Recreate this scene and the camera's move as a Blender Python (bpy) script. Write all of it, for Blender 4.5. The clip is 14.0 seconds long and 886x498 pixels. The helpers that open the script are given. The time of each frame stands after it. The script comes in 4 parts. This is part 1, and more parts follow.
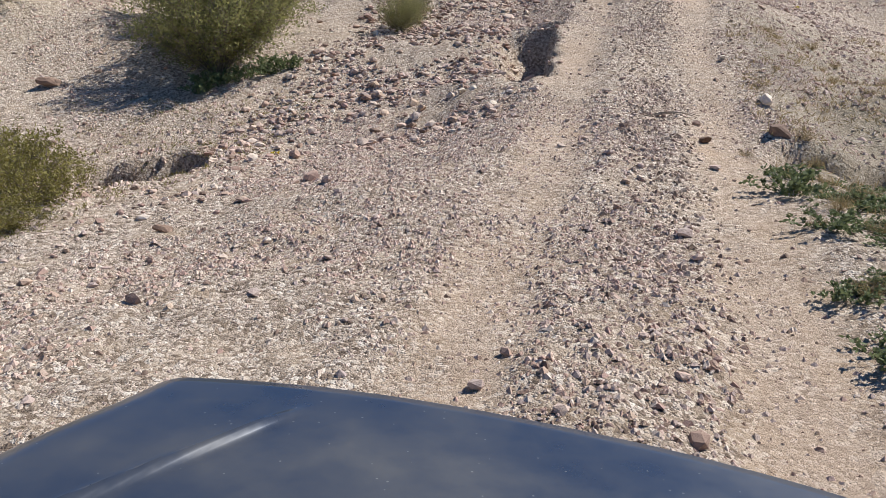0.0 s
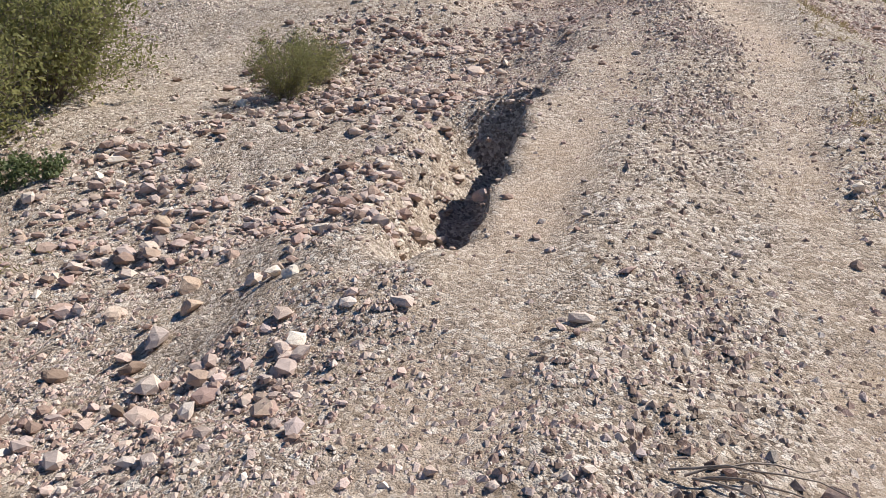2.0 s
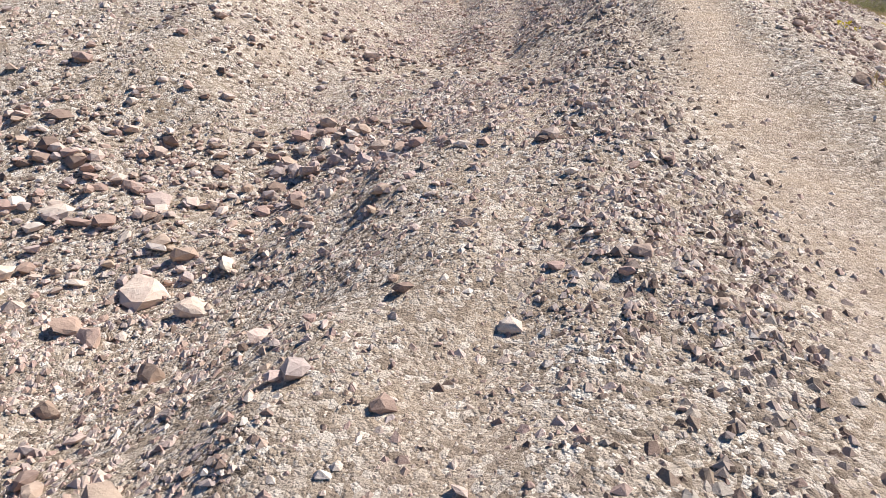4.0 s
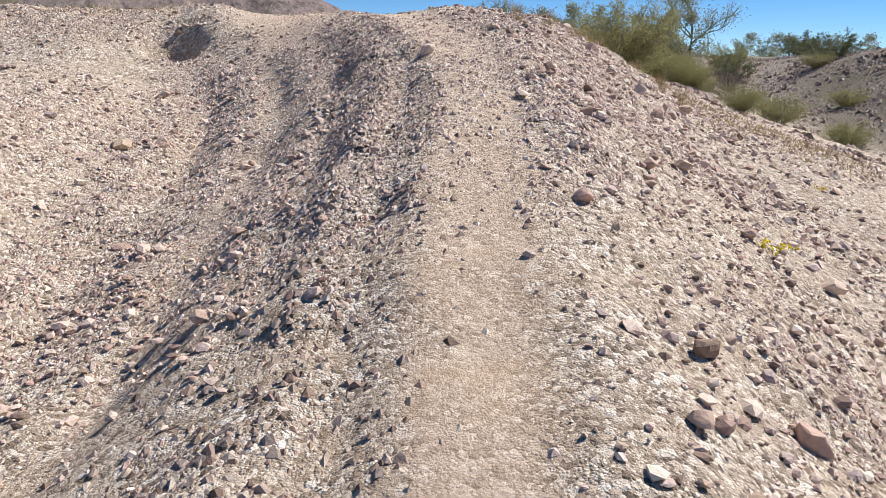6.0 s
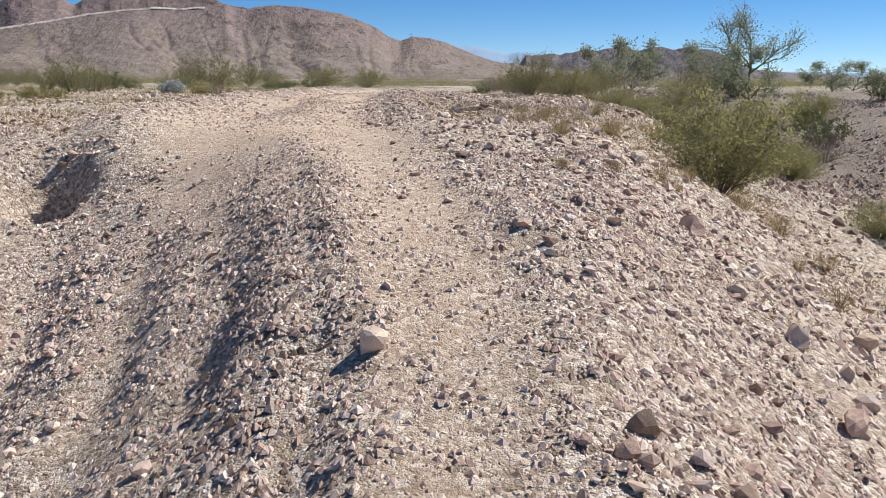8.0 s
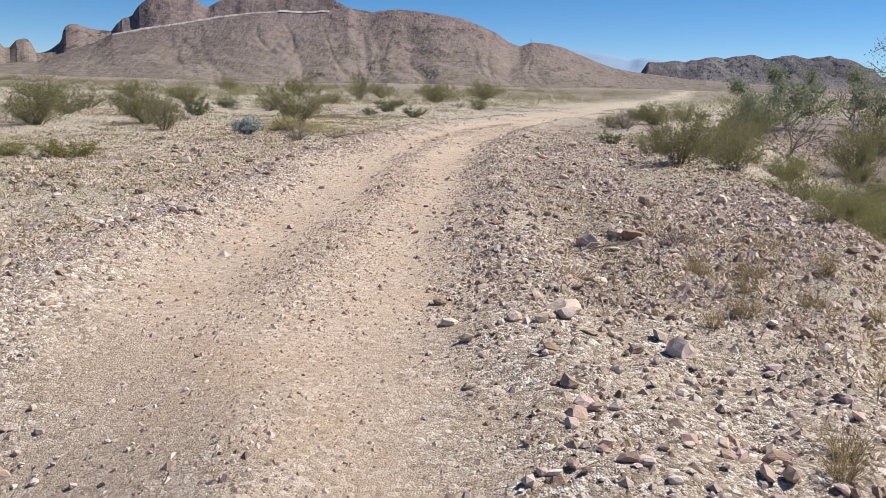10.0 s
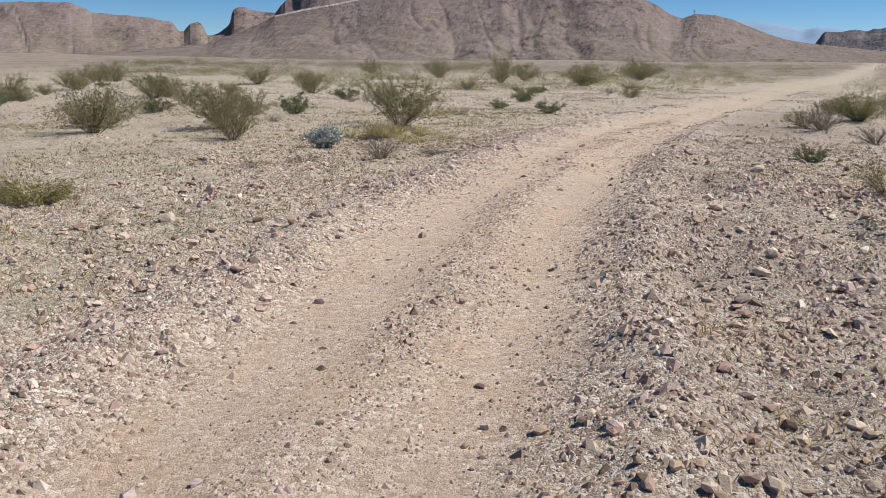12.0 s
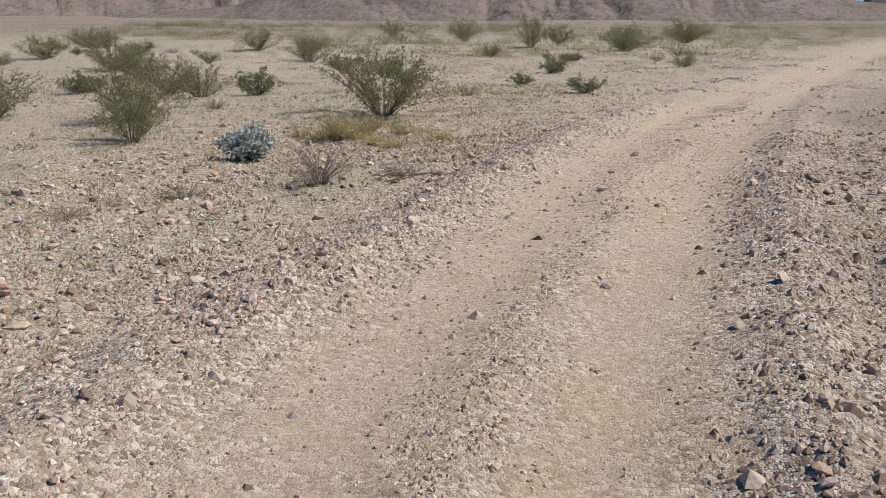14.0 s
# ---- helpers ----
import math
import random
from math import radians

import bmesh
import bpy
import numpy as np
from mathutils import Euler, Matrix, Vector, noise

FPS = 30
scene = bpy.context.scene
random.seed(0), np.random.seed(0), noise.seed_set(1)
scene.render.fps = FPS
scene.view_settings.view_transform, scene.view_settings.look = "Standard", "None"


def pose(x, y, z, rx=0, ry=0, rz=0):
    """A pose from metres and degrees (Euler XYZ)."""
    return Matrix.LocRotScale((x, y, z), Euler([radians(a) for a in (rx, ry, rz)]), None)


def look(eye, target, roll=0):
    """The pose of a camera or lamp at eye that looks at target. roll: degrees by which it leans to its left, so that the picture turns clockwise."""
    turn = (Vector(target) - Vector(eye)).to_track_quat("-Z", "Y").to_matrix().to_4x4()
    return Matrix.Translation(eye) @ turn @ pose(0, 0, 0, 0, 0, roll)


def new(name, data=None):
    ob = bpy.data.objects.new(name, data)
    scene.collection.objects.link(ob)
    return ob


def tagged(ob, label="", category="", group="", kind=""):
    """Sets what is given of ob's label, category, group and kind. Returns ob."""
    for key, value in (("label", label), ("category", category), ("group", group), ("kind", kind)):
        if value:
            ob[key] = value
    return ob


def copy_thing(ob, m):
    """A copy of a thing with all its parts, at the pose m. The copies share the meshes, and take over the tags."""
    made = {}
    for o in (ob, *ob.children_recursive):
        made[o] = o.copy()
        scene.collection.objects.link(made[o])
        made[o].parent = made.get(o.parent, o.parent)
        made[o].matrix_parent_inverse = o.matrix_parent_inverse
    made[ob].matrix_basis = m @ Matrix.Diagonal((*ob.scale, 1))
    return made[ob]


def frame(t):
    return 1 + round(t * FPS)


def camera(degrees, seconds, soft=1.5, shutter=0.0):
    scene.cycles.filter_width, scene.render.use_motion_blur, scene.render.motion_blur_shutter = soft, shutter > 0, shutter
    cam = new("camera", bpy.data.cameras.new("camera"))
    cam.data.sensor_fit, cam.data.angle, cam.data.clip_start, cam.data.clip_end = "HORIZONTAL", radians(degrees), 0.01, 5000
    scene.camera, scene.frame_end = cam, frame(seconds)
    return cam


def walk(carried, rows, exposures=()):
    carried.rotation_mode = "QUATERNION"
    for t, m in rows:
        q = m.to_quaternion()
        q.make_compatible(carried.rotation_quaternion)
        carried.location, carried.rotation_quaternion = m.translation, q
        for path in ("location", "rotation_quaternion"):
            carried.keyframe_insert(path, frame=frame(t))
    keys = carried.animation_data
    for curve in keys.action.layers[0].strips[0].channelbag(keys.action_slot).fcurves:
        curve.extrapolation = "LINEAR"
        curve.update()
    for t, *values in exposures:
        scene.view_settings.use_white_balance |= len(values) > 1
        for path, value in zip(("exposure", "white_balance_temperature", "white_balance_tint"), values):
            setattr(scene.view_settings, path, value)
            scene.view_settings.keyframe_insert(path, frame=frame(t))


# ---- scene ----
cam = camera(55.6, 14.0, soft=0.85)

PATH = [
    (0.0, look((-4.345, -21.935, -3.438), (-4.62, -2.56, -8.35), 0.30)),
    (0.5, look((-3.935, -20.263, -3.389), (-4.83, -0.90, -8.32), 0.30)),
    (1.0, look((-3.635, -18.760, -3.253), (-5.00, 0.63, -7.98), 0.70)),
    (1.5, look((-3.334, -17.179, -3.063), (-5.20, 2.18, -7.69), 0.20)),
    (2.0, look((-2.931, -15.742, -2.890), (-4.55, 3.66, -7.43), 0.10)),
    (2.2, look((-2.783, -15.223, -2.819), (-4.29, 4.24, -7.18), -0.20)),
    (4.3, look((-1.583, -8.823, -1.739), (-2.35, 10.52, -6.77), 1.20)),
    (4.5, look((-1.430, -8.408, -1.632), (-1.44, 10.96, -6.59), 1.30)),
    (5.0, look((-1.053, -7.355, -1.338), (-0.48, 12.07, -6.05), 0.90)),
    (5.5, look((-0.642, -6.254, -1.010), (0.31, 13.25, -5.35), 1.50)),
    (6.0, look((-0.397, -5.192, -0.729), (0.60, 14.33, -4.98), 1.30)),
    (6.5, look((-0.262, -3.995, -0.406), (0.50, 15.56, -4.50), 1.50)),
    (7.0, look((-0.240, -3.092, -0.147), (0.27, 16.51, -4.10), 0.90)),
    (7.2, look((-0.150, -2.700, -0.050), (0.25, 16.90, -4.00), 0.70)),
    (9.3, look((0.159, 1.784, 1.098), (-0.37, 21.41, -2.66), 0.70)),
    (9.5, look((0.148, 2.207, 1.169), (-0.53, 21.84, -2.59), 1.00)),
    (10.0, look((-0.014, 3.195, 1.322), (-2.64, 22.64, -2.52), 1.40)),
    (10.5, look((-0.025, 4.390, 1.502), (-3.46, 23.68, -2.48), 0.50)),
    (11.0, look((-0.059, 5.560, 1.612), (-4.16, 24.70, -2.52), 0.80)),
    (11.5, look((-0.120, 7.018, 1.666), (-5.12, 25.90, -2.62), 0.90)),
    (12.0, look((-0.316, 8.177, 1.719), (-6.39, 26.71, -2.72), 0.50)),
    (12.5, look((-0.560, 9.552, 1.752), (-7.06, 27.87, -2.94), 0.20)),
    (13.0, look((-0.872, 10.865, 1.806), (-7.68, 29.01, -3.14), 0.70)),
    (13.5, look((-1.155, 12.179, 1.775), (-8.09, 30.22, -3.40), 0.20)),
    (14.0, look((-1.405, 13.607, 1.782), (-8.15, 31.68, -3.52), 0.20)),
]
walk(cam, PATH, exposures=[(0, 0.17), (2.2, 0.26), (4.5, 0.52), (5.5, 0.54), (6.5, 0.38), (9.3, 0.33), (11, 0.20), (12.5, 0.05), (14, -0.06)])

# ---- light ----
SUN_AZ, SUN_EL = 64.0, 49.0            # clockwise from +y, above the horizon
world = bpy.data.worlds.new("desert_sky")
scene.world = world
world.use_nodes = True
wn = world.node_tree
wn.nodes.clear()
sky = wn.nodes.new("ShaderNodeTexSky")
sky.sky_type = "NISHITA"
sky.sun_disc = False
sky.sun_elevation, sky.sun_rotation = radians(SUN_EL), radians(SUN_AZ)
sky.altitude, sky.air_density, sky.dust_density, sky.ozone_density = 2500, 0.75, 0.0, 5.0
bg = wn.nodes.new("ShaderNodeBackground")
bg.inputs["Strength"].default_value = 0.086
wout = wn.nodes.new("ShaderNodeOutputWorld")
tone = wn.nodes.new("ShaderNodeHueSaturation")
tone.inputs["Saturation"].default_value = 1.22
wn.links.new(sky.outputs[0], tone.inputs["Color"])
wn.links.new(tone.outputs[0], bg.inputs[0])
wn.links.new(bg.outputs[0], wout.inputs[0])

sun_data = bpy.data.lights.new("sun", "SUN")
sun_data.energy, sun_data.angle, sun_data.color = 5.0, radians(0.55), (1.0, 0.975, 0.93)
sun = new("sun", sun_data)
az, el = radians(SUN_AZ), radians(SUN_EL)
to_sun = Vector((math.sin(az) * math.cos(el), math.cos(az) * math.cos(el), math.sin(el)))
sun.matrix_world = look(to_sun * 60, (0, 0, 0))


# ---- materials ----
def shader(name, rough=0.9, metal=0.0, spec=0.3):
    mat = bpy.data.materials.new(name)
    mat.use_nodes = True
    nt = mat.node_tree
    bsdf = nt.nodes["Principled BSDF"]
    bsdf.inputs["Roughness"].default_value = rough
    bsdf.inputs["Metallic"].default_value = metal
    bsdf.inputs["Specular IOR Level"].default_value = spec
    return mat, nt, bsdf


def node(nt, kind, **values):
    n = nt.nodes.new(kind)
    for key, value in values.items():
        n.inputs[key.replace("_", " ")].default_value = value
    return n


def ramp(nt, fac, stops):
    r = nt.nodes.new("ShaderNodeValToRGB")
    el_ = r.color_ramp.elements
    el_[0].position, el_[0].color = stops[0][0], (*stops[0][1], 1)
    el_[1].position, el_[1].color = stops[-1][0], (*stops[-1][1], 1)
    for p, c in stops[1:-1]:
        el_.new(p).color = (*c, 1)
    nt.links.new(fac, r.inputs[0])
    return r.outputs[0]


def mix(nt, fac, a, b, how="MIX"):
    m = nt.nodes.new("ShaderNodeMix")
    m.data_type, m.blend_type = "RGBA", how
    for socket, v in ((m.inputs[0], fac), (m.inputs[6], a), (m.inputs[7], b)):
        if isinstance(v, (int, float)):
            socket.default_value = v
        elif isinstance(v, tuple):
            socket.default_value = (*v, 1)
        else:
            nt.links.new(v, socket)
    return m.outputs[2]


def noise_tex(nt, scale, detail=4, rough=0.6, coord=None):
    n = node(nt, "ShaderNodeTexNoise", Scale=scale, Detail=detail, Roughness=rough)
    if coord is not None:
        nt.links.new(coord, n.inputs["Vector"])
    return n.outputs["Fac"]


def position(nt):
    return nt.nodes.new("ShaderNodeNewGeometry").outputs["Position"]


def bump(nt, bsdf, height, strength, distance):
    b = node(nt, "ShaderNodeBump", Strength=strength, Distance=distance)
    nt.links.new(height, b.inputs["Height"])
    nt.links.new(b.outputs[0], bsdf.inputs["Normal"])


def math_node(nt, op, a, b=0.0):
    m = nt.nodes.new("ShaderNodeMath")
    m.operation = op
    for i, v in enumerate((a, b)):
        if isinstance(v, (int, float)):
            m.inputs[i].default_value = v
        else:
            nt.links.new(v, m.inputs[i])
    return m.outputs[0]


def ground_material():
    mat, nt, bsdf = shader("desert_ground", 0.95, 0, 0.15)
    pos = position(nt)
    lane = nt.nodes.new("ShaderNodeAttribute")
    lane.attribute_name = "lane"
    big = noise_tex(nt, 0.35, 5, 0.6, pos)
    mid = noise_tex(nt, 3.0, 6, 0.65, pos)
    fine = noise_tex(nt, 60.0, 4, 0.7, pos)
    dirt = ramp(nt, big, [(0.3, (0.41, 0.305, 0.205)), (0.5, (0.48, 0.36, 0.245)), (0.7, (0.55, 0.425, 0.305))])
    dirt = mix(nt, 0.35, dirt, ramp(nt, mid, [(0.3, (0.38, 0.275, 0.18)), (0.7, (0.60, 0.475, 0.35))]))
    path_dirt = ramp(nt, mid, [(0.3, (0.53, 0.385, 0.27)), (0.55, (0.60, 0.445, 0.325)), (0.75, (0.65, 0.505, 0.39))])
    rust = ramp(nt, noise_tex(nt, 0.8, 5, 0.65, pos), [(0.5, (0.0,) * 3), (0.66, (0.55,) * 3)])
    path_dirt = mix(nt, rust, path_dirt, (0.57, 0.385, 0.24))
    # gravel: cells of two sizes, each with its own tint
    cells = []
    for scale in (34.0, 92.0):
        v = node(nt, "ShaderNodeTexVoronoi", Scale=scale)
        nt.links.new(pos, v.inputs["Vector"])
        cells.append(v)
    sep = nt.nodes.new("ShaderNodeSeparateColor")
    nt.links.new(cells[0].outputs["Color"], sep.inputs[0])
    sep2 = nt.nodes.new("ShaderNodeSeparateColor")
    nt.links.new(cells[1].outputs["Color"], sep2.inputs[0])
    stone = ramp(nt, sep.outputs[0], [(0.0, (0.15, 0.11, 0.085)), (0.3, (0.38, 0.295, 0.225)), (0.6, (0.60, 0.485, 0.39)), (1.0, (0.90, 0.80, 0.69))])
    stone2 = ramp(nt, sep2.outputs[1], [(0.0, (0.17, 0.125, 0.095)), (0.5, (0.49, 0.385, 0.295)), (1.0, (0.88, 0.76, 0.64))])
    g1 = math_node(nt, "GREATER_THAN", sep.outputs[2], 0.45)
    gravel = mix(nt, g1, stone2, stone)
    free = math_node(nt, "SUBTRACT", 1.0, lane.outputs["Fac"])
    amount = math_node(nt, "MULTIPLY", math_node(nt, "ADD", math_node(nt, "MULTIPLY", free, 0.60), 0.36), ramp(nt, mid, [(0.32, (0.5,) * 3), (0.55, (1.0,) * 3)]))
    base = mix(nt, lane.outputs["Fac"], dirt, path_dirt)
    col = mix(nt, amount, base, gravel)
    far = nt.nodes.new("ShaderNodeAttribute")
    far.attribute_name = "scrub"
    scrub = ramp(nt, noise_tex(nt, 0.6, 6, 0.7, pos), [(0.32, (0.29, 0.26, 0.175)), (0.48, (0.45, 0.395, 0.275)), (0.58, (0.36, 0.335, 0.215)), (0.72, (0.22, 0.215, 0.12))])
    col = mix(nt, far.outputs["Fac"], col, mix(nt, 0.5, scrub, gravel))
    apron = nt.nodes.new("ShaderNodeAttribute")
    apron.attribute_name = "apron"
    stony = ramp(nt, noise_tex(nt, 0.12, 7, 0.72, pos), [(0.35, (0.17, 0.145, 0.105)), (0.5, (0.27, 0.215, 0.175)), (0.65, (0.33, 0.27, 0.215))])
    col = mix(nt, apron.outputs["Fac"], col, stony)
    nt.links.new(col, bsdf.inputs["Base Color"])
    h = math_node(nt, "MULTIPLY", math_node(nt, "SUBTRACT", 0.7, cells[0].outputs["Distance"]), math_node(nt, "MULTIPLY", sep.outputs[1], math_node(nt, "MULTIPLY", amount, 1.2)))
    h2 = math_node(nt, "MULTIPLY", math_node(nt, "SUBTRACT", 0.7, cells[1].outputs["Distance"]), math_node(nt, "MULTIPLY", sep2.outputs[0], math_node(nt, "MULTIPLY", amount, 0.8)))
    grit = noise_tex(nt, 260.0, 3, 0.7, pos)
    h = math_node(nt, "ADD", math_node(nt, "ADD", h, h2), math_node(nt, "ADD", math_node(nt, "MULTIPLY", fine, 0.35), math_node(nt, "MULTIPLY", grit, 0.25)))
    bump(nt, bsdf, h, 1.0, 0.024)
    return mat


def stone_material(name, per_object=False, k=1.0, warm=(1.0, 0.98, 0.94)):
    mat, nt, bsdf = shader(name, 0.9, 0, 0.25)
    if per_object:
        rnd = nt.nodes.new("ShaderNodeObjectInfo").outputs["Random"]
    else:
        rnd = nt.nodes.new("ShaderNodeNewGeometry").outputs["Random Per Island"]
    stops = [(0.0, (0.22, 0.17, 0.14)), (0.10, (0.40, 0.305, 0.25)), (0.25, (0.53, 0.40, 0.355)), (0.38, (0.57, 0.465, 0.37)), (0.5, (0.54, 0.475, 0.46)), (0.65, (0.68, 0.575, 0.49)), (0.78, (0.71, 0.59, 0.54)), (0.88, (0.76, 0.675, 0.59)), (1.0, (0.88, 0.82, 0.74))]
    col = ramp(nt, rnd, [(p, tuple(c * k * w for c, w in zip(cc, warm))) for p, cc in stops])
    pos = position(nt)
    n = noise_tex(nt, 25.0, 6, 0.7, pos)
    col = mix(nt, 0.5, col, ramp(nt, n, [(0.3, (0.36, 0.33, 0.31)), (0.7, (0.62, 0.60, 0.57))]), "OVERLAY")
    nt.links.new(col, bsdf.inputs["Base Color"])
    bump(nt, bsdf, n, 0.5, 0.02)
    return mat


def leaf_material(name, a, b, trans=0.25):
    mat, nt, bsdf = shader(name, 0.65, 0, 0.3)
    rnd = nt.nodes.new("ShaderNodeNewGeometry").outputs["Random Per Island"]
    nt.links.new(ramp(nt, rnd, [(0.0, a), (1.0, b)]), bsdf.inputs["Base Color"])
    tr = nt.nodes.new("ShaderNodeBsdfTranslucent")
    tr.inputs[0].default_value = (*b, 1)
    ms = nt.nodes.new("ShaderNodeMixShader")
    ms.inputs[0].default_value = trans
    nt.links.new(bsdf.outputs[0], ms.inputs[1])
    nt.links.new(tr.outputs[0], ms.inputs[2])
    nt.links.new(ms.outputs[0], nt.nodes["Material Output"].inputs[0])
    return mat


def bark_material(name, a, b):
    mat, nt, bsdf = shader(name, 0.85, 0, 0.2)
    n = noise_tex(nt, 18.0, 5, 0.7, position(nt))
    nt.links.new(ramp(nt, n, [(0.3, a), (0.7, b)]), bsdf.inputs["Base Color"])
    bump(nt, bsdf, n, 0.5, 0.01)
    return mat


def hill_material(name, stops, gully, foot=36.0):
    mat, nt, bsdf = shader(name, 0.95, 0, 0.1)
    stretch = nt.nodes.new("ShaderNodeMapping")
    stretch.inputs["Scale"].default_value = (1.0, 0.45, 0.9)
    nt.links.new(position(nt), stretch.inputs["Vector"])
    pos = stretch.outputs[0]
    n = noise_tex(nt, 0.035, 8, 0.7, pos)
    col = ramp(nt, n, stops)
    v = noise_tex(nt, 0.5, 4, 0.7, pos)
    col = mix(nt, 0.45, col, ramp(nt, v, [(0.35, gully), (0.65, stops[-1][1])]))
    spots = node(nt, "ShaderNodeTexVoronoi", Scale=0.16)
    nt.links.new(pos, spots.inputs["Vector"])
    dots = math_node(nt, "LESS_THAN", spots.outputs["Distance"], 0.26)
    col = mix(nt, math_node(nt, "MULTIPLY", dots, 0.5), col, (0.13, 0.12, 0.075))
    # dark outcrops, and thin scrub towards the foot
    crag = ramp(nt, noise_tex(nt, 0.2, 5, 0.75, pos), [(0.54, (0.0,) * 3), (0.60, (0.8,) * 3)])
    crag = math_node(nt, "MULTIPLY", crag, ramp(nt, noise_tex(nt, 0.018, 3, 0.5, pos), [(0.42, (0.0,) * 3), (0.55, (1.0,) * 3)]))
    col = mix(nt, crag, col, tuple(c * 0.55 for c in gully))
    up = nt.nodes.new("ShaderNodeSeparateXYZ")
    nt.links.new(pos, up.inputs[0])
    low = node(nt, "ShaderNodeMapRange")
    for key, value in (("From Min", 4.0), ("From Max", foot), ("To Min", 0.55), ("To Max", 0.0)):
        low.inputs[key].default_value = value
    nt.links.new(up.outputs[2], low.inputs["Value"])
    col = mix(nt, math_node(nt, "MULTIPLY", low.outputs[0], v), col, (0.27, 0.245, 0.155))
    nt.links.new(col, bsdf.inputs["Base Color"])
    bump(nt, bsdf, math_node(nt, "ADD", v, math_node(nt, "MULTIPLY", noise_tex(nt, 0.06, 4, 0.6, pos), 2.5)), 0.55, 2.0)
    return mat


M_GROUND = ground_material()
M_STONES = stone_material("gravel_stones", False, 0.88, (1.0, 0.925, 0.895))
M_ROCK = stone_material("loose_rock", True, 1.0, (1.0, 0.94, 0.87))
M_DARK_ROCK = stone_material("reddish_rock", True, 0.42, (1.05, 0.85, 0.72))
M_DARK = stone_material("varnished_stones", False, 0.56, (1.0, 0.92, 0.86))
M_BROWN = stone_material("brown_gravel", False, 0.80, (1.0, 0.93, 0.82))
M_PLAIN = stone_material("plain_gravel", False, 0.71, (1.0, 0.935, 0.87))
M_CREO = leaf_material("creosote_leaf", (0.12, 0.12, 0.045), (0.29, 0.265, 0.115), 0.45)
M_OLIVE = leaf_material("olive_leaf", (0.10, 0.115, 0.05), (0.20, 0.21, 0.10))
M_GREY = leaf_material("silver_leaf", (0.30, 0.32, 0.29), (0.56, 0.57, 0.52), 0.2)
M_HERB = leaf_material("herb_leaf", (0.10, 0.135, 0.055), (0.21, 0.245, 0.115), 0.3)
M_LIME = leaf_material("lime_grass_blade", (0.40, 0.35, 0.15), (0.62, 0.55, 0.30), 0.35)
M_GREEN = leaf_material("fresh_leaf", (0.135, 0.145, 0.048), (0.33, 0.315, 0.125), 0.50)
M_STRAW = leaf_material("dry_straw", (0.30, 0.22, 0.10), (0.52, 0.41, 0.22), 0.2)
M_YGREEN = leaf_material("yellow_green_leaf", (0.16, 0.15, 0.035), (0.30, 0.26, 0.08), 0.3)
M_YELLOW = leaf_material("yellow_petal", (0.75, 0.58, 0.03), (0.85, 0.70, 0.06), 0.2)
M_STEM = bark_material("grey_stem", (0.13, 0.10, 0.075), (0.27, 0.22, 0.17))
M_DEAD = bark_material("dead_twig", (0.22, 0.17, 0.13), (0.40, 0.33, 0.27))
M_GREENBARK = bark_material("green_bark", (0.10, 0.12, 0.05), (0.21, 0.23, 0.11))
M_HILL = hill_material("hill_rock", [(0.35, (0.132, 0.095, 0.098)), (0.5, (0.205, 0.153, 0.150)), (0.68, (0.28, 0.212, 0.198))], (0.098, 0.073, 0.077))
M_RIDGE = hill_material("ridge_rock", [(0.35, (0.165, 0.122, 0.118)), (0.5, (0.235, 0.175, 0.165)), (0.68, (0.30, 0.23, 0.21))], (0.10, 0.075, 0.075))
M_HILL_FAR = hill_material("far_hill_rock", [(0.38, (0.075, 0.074, 0.086)), (0.48, (0.165, 0.148, 0.155)), (0.64, (0.275, 0.238, 0.235))], (0.04, 0.041, 0.052), 10.0)
M_PALE = hill_material("pale_road_cut", [(0.35, (0.44, 0.38, 0.355)), (0.68, (0.55, 0.48, 0.445))], (0.38, 0.33, 0.31), 5.0)


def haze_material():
    """Rock of mountains many kilometres off, with blue air haze painted into its colour."""
    mat, nt, bsdf = shader("haze_tinted_rock", 0.95, 0, 0.1)
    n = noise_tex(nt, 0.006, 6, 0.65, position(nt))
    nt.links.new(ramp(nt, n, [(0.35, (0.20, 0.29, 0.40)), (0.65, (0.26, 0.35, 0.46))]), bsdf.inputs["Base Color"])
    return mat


M_HAZE = haze_material()


# ---- ground shape ----
def lattice(ix, iy, seed):
    h = (ix.astype(np.int64) * 374761393 + iy.astype(np.int64) * 668265263 + seed * 982451653) & 0x7FFFFFFF
    h = ((h ^ (h >> 13)) * 1274126177) & 0x7FFFFFFF
    return ((h ^ (h >> 16)) & 0xFFFF) / 65535.0


def vnoise(x, y, seed=0):
    x, y = np.asarray(x, float), np.asarray(y, float)
    ix, iy = np.floor(x), np.floor(y)
    fx, fy = x - ix, y - iy
    fx, fy = fx * fx * (3 - 2 * fx), fy * fy * (3 - 2 * fy)
    a, b = lattice(ix, iy, seed), lattice(ix + 1, iy, seed)
    c, d = lattice(ix, iy + 1, seed), lattice(ix + 1, iy + 1, seed)
    return (a + (b - a) * fx) * (1 - fy) + (c + (d - c) * fx) * fy - 0.5


def fbm(x, y, octaves=4, seed=0):
    total, amp = 0.0, 1.0
    for k in range(octaves):
        total = total + amp * vnoise(x * 2 ** k + 17.3 * k, y * 2 ** k - 9.1 * k, seed + k)
        amp *= 0.5
    return total


def smooth(e0, e1, v):
    t = np.clip((np.asarray(v, float) - e0) / (e1 - e0), 0, 1)
    return t * t * (3 - 2 * t)


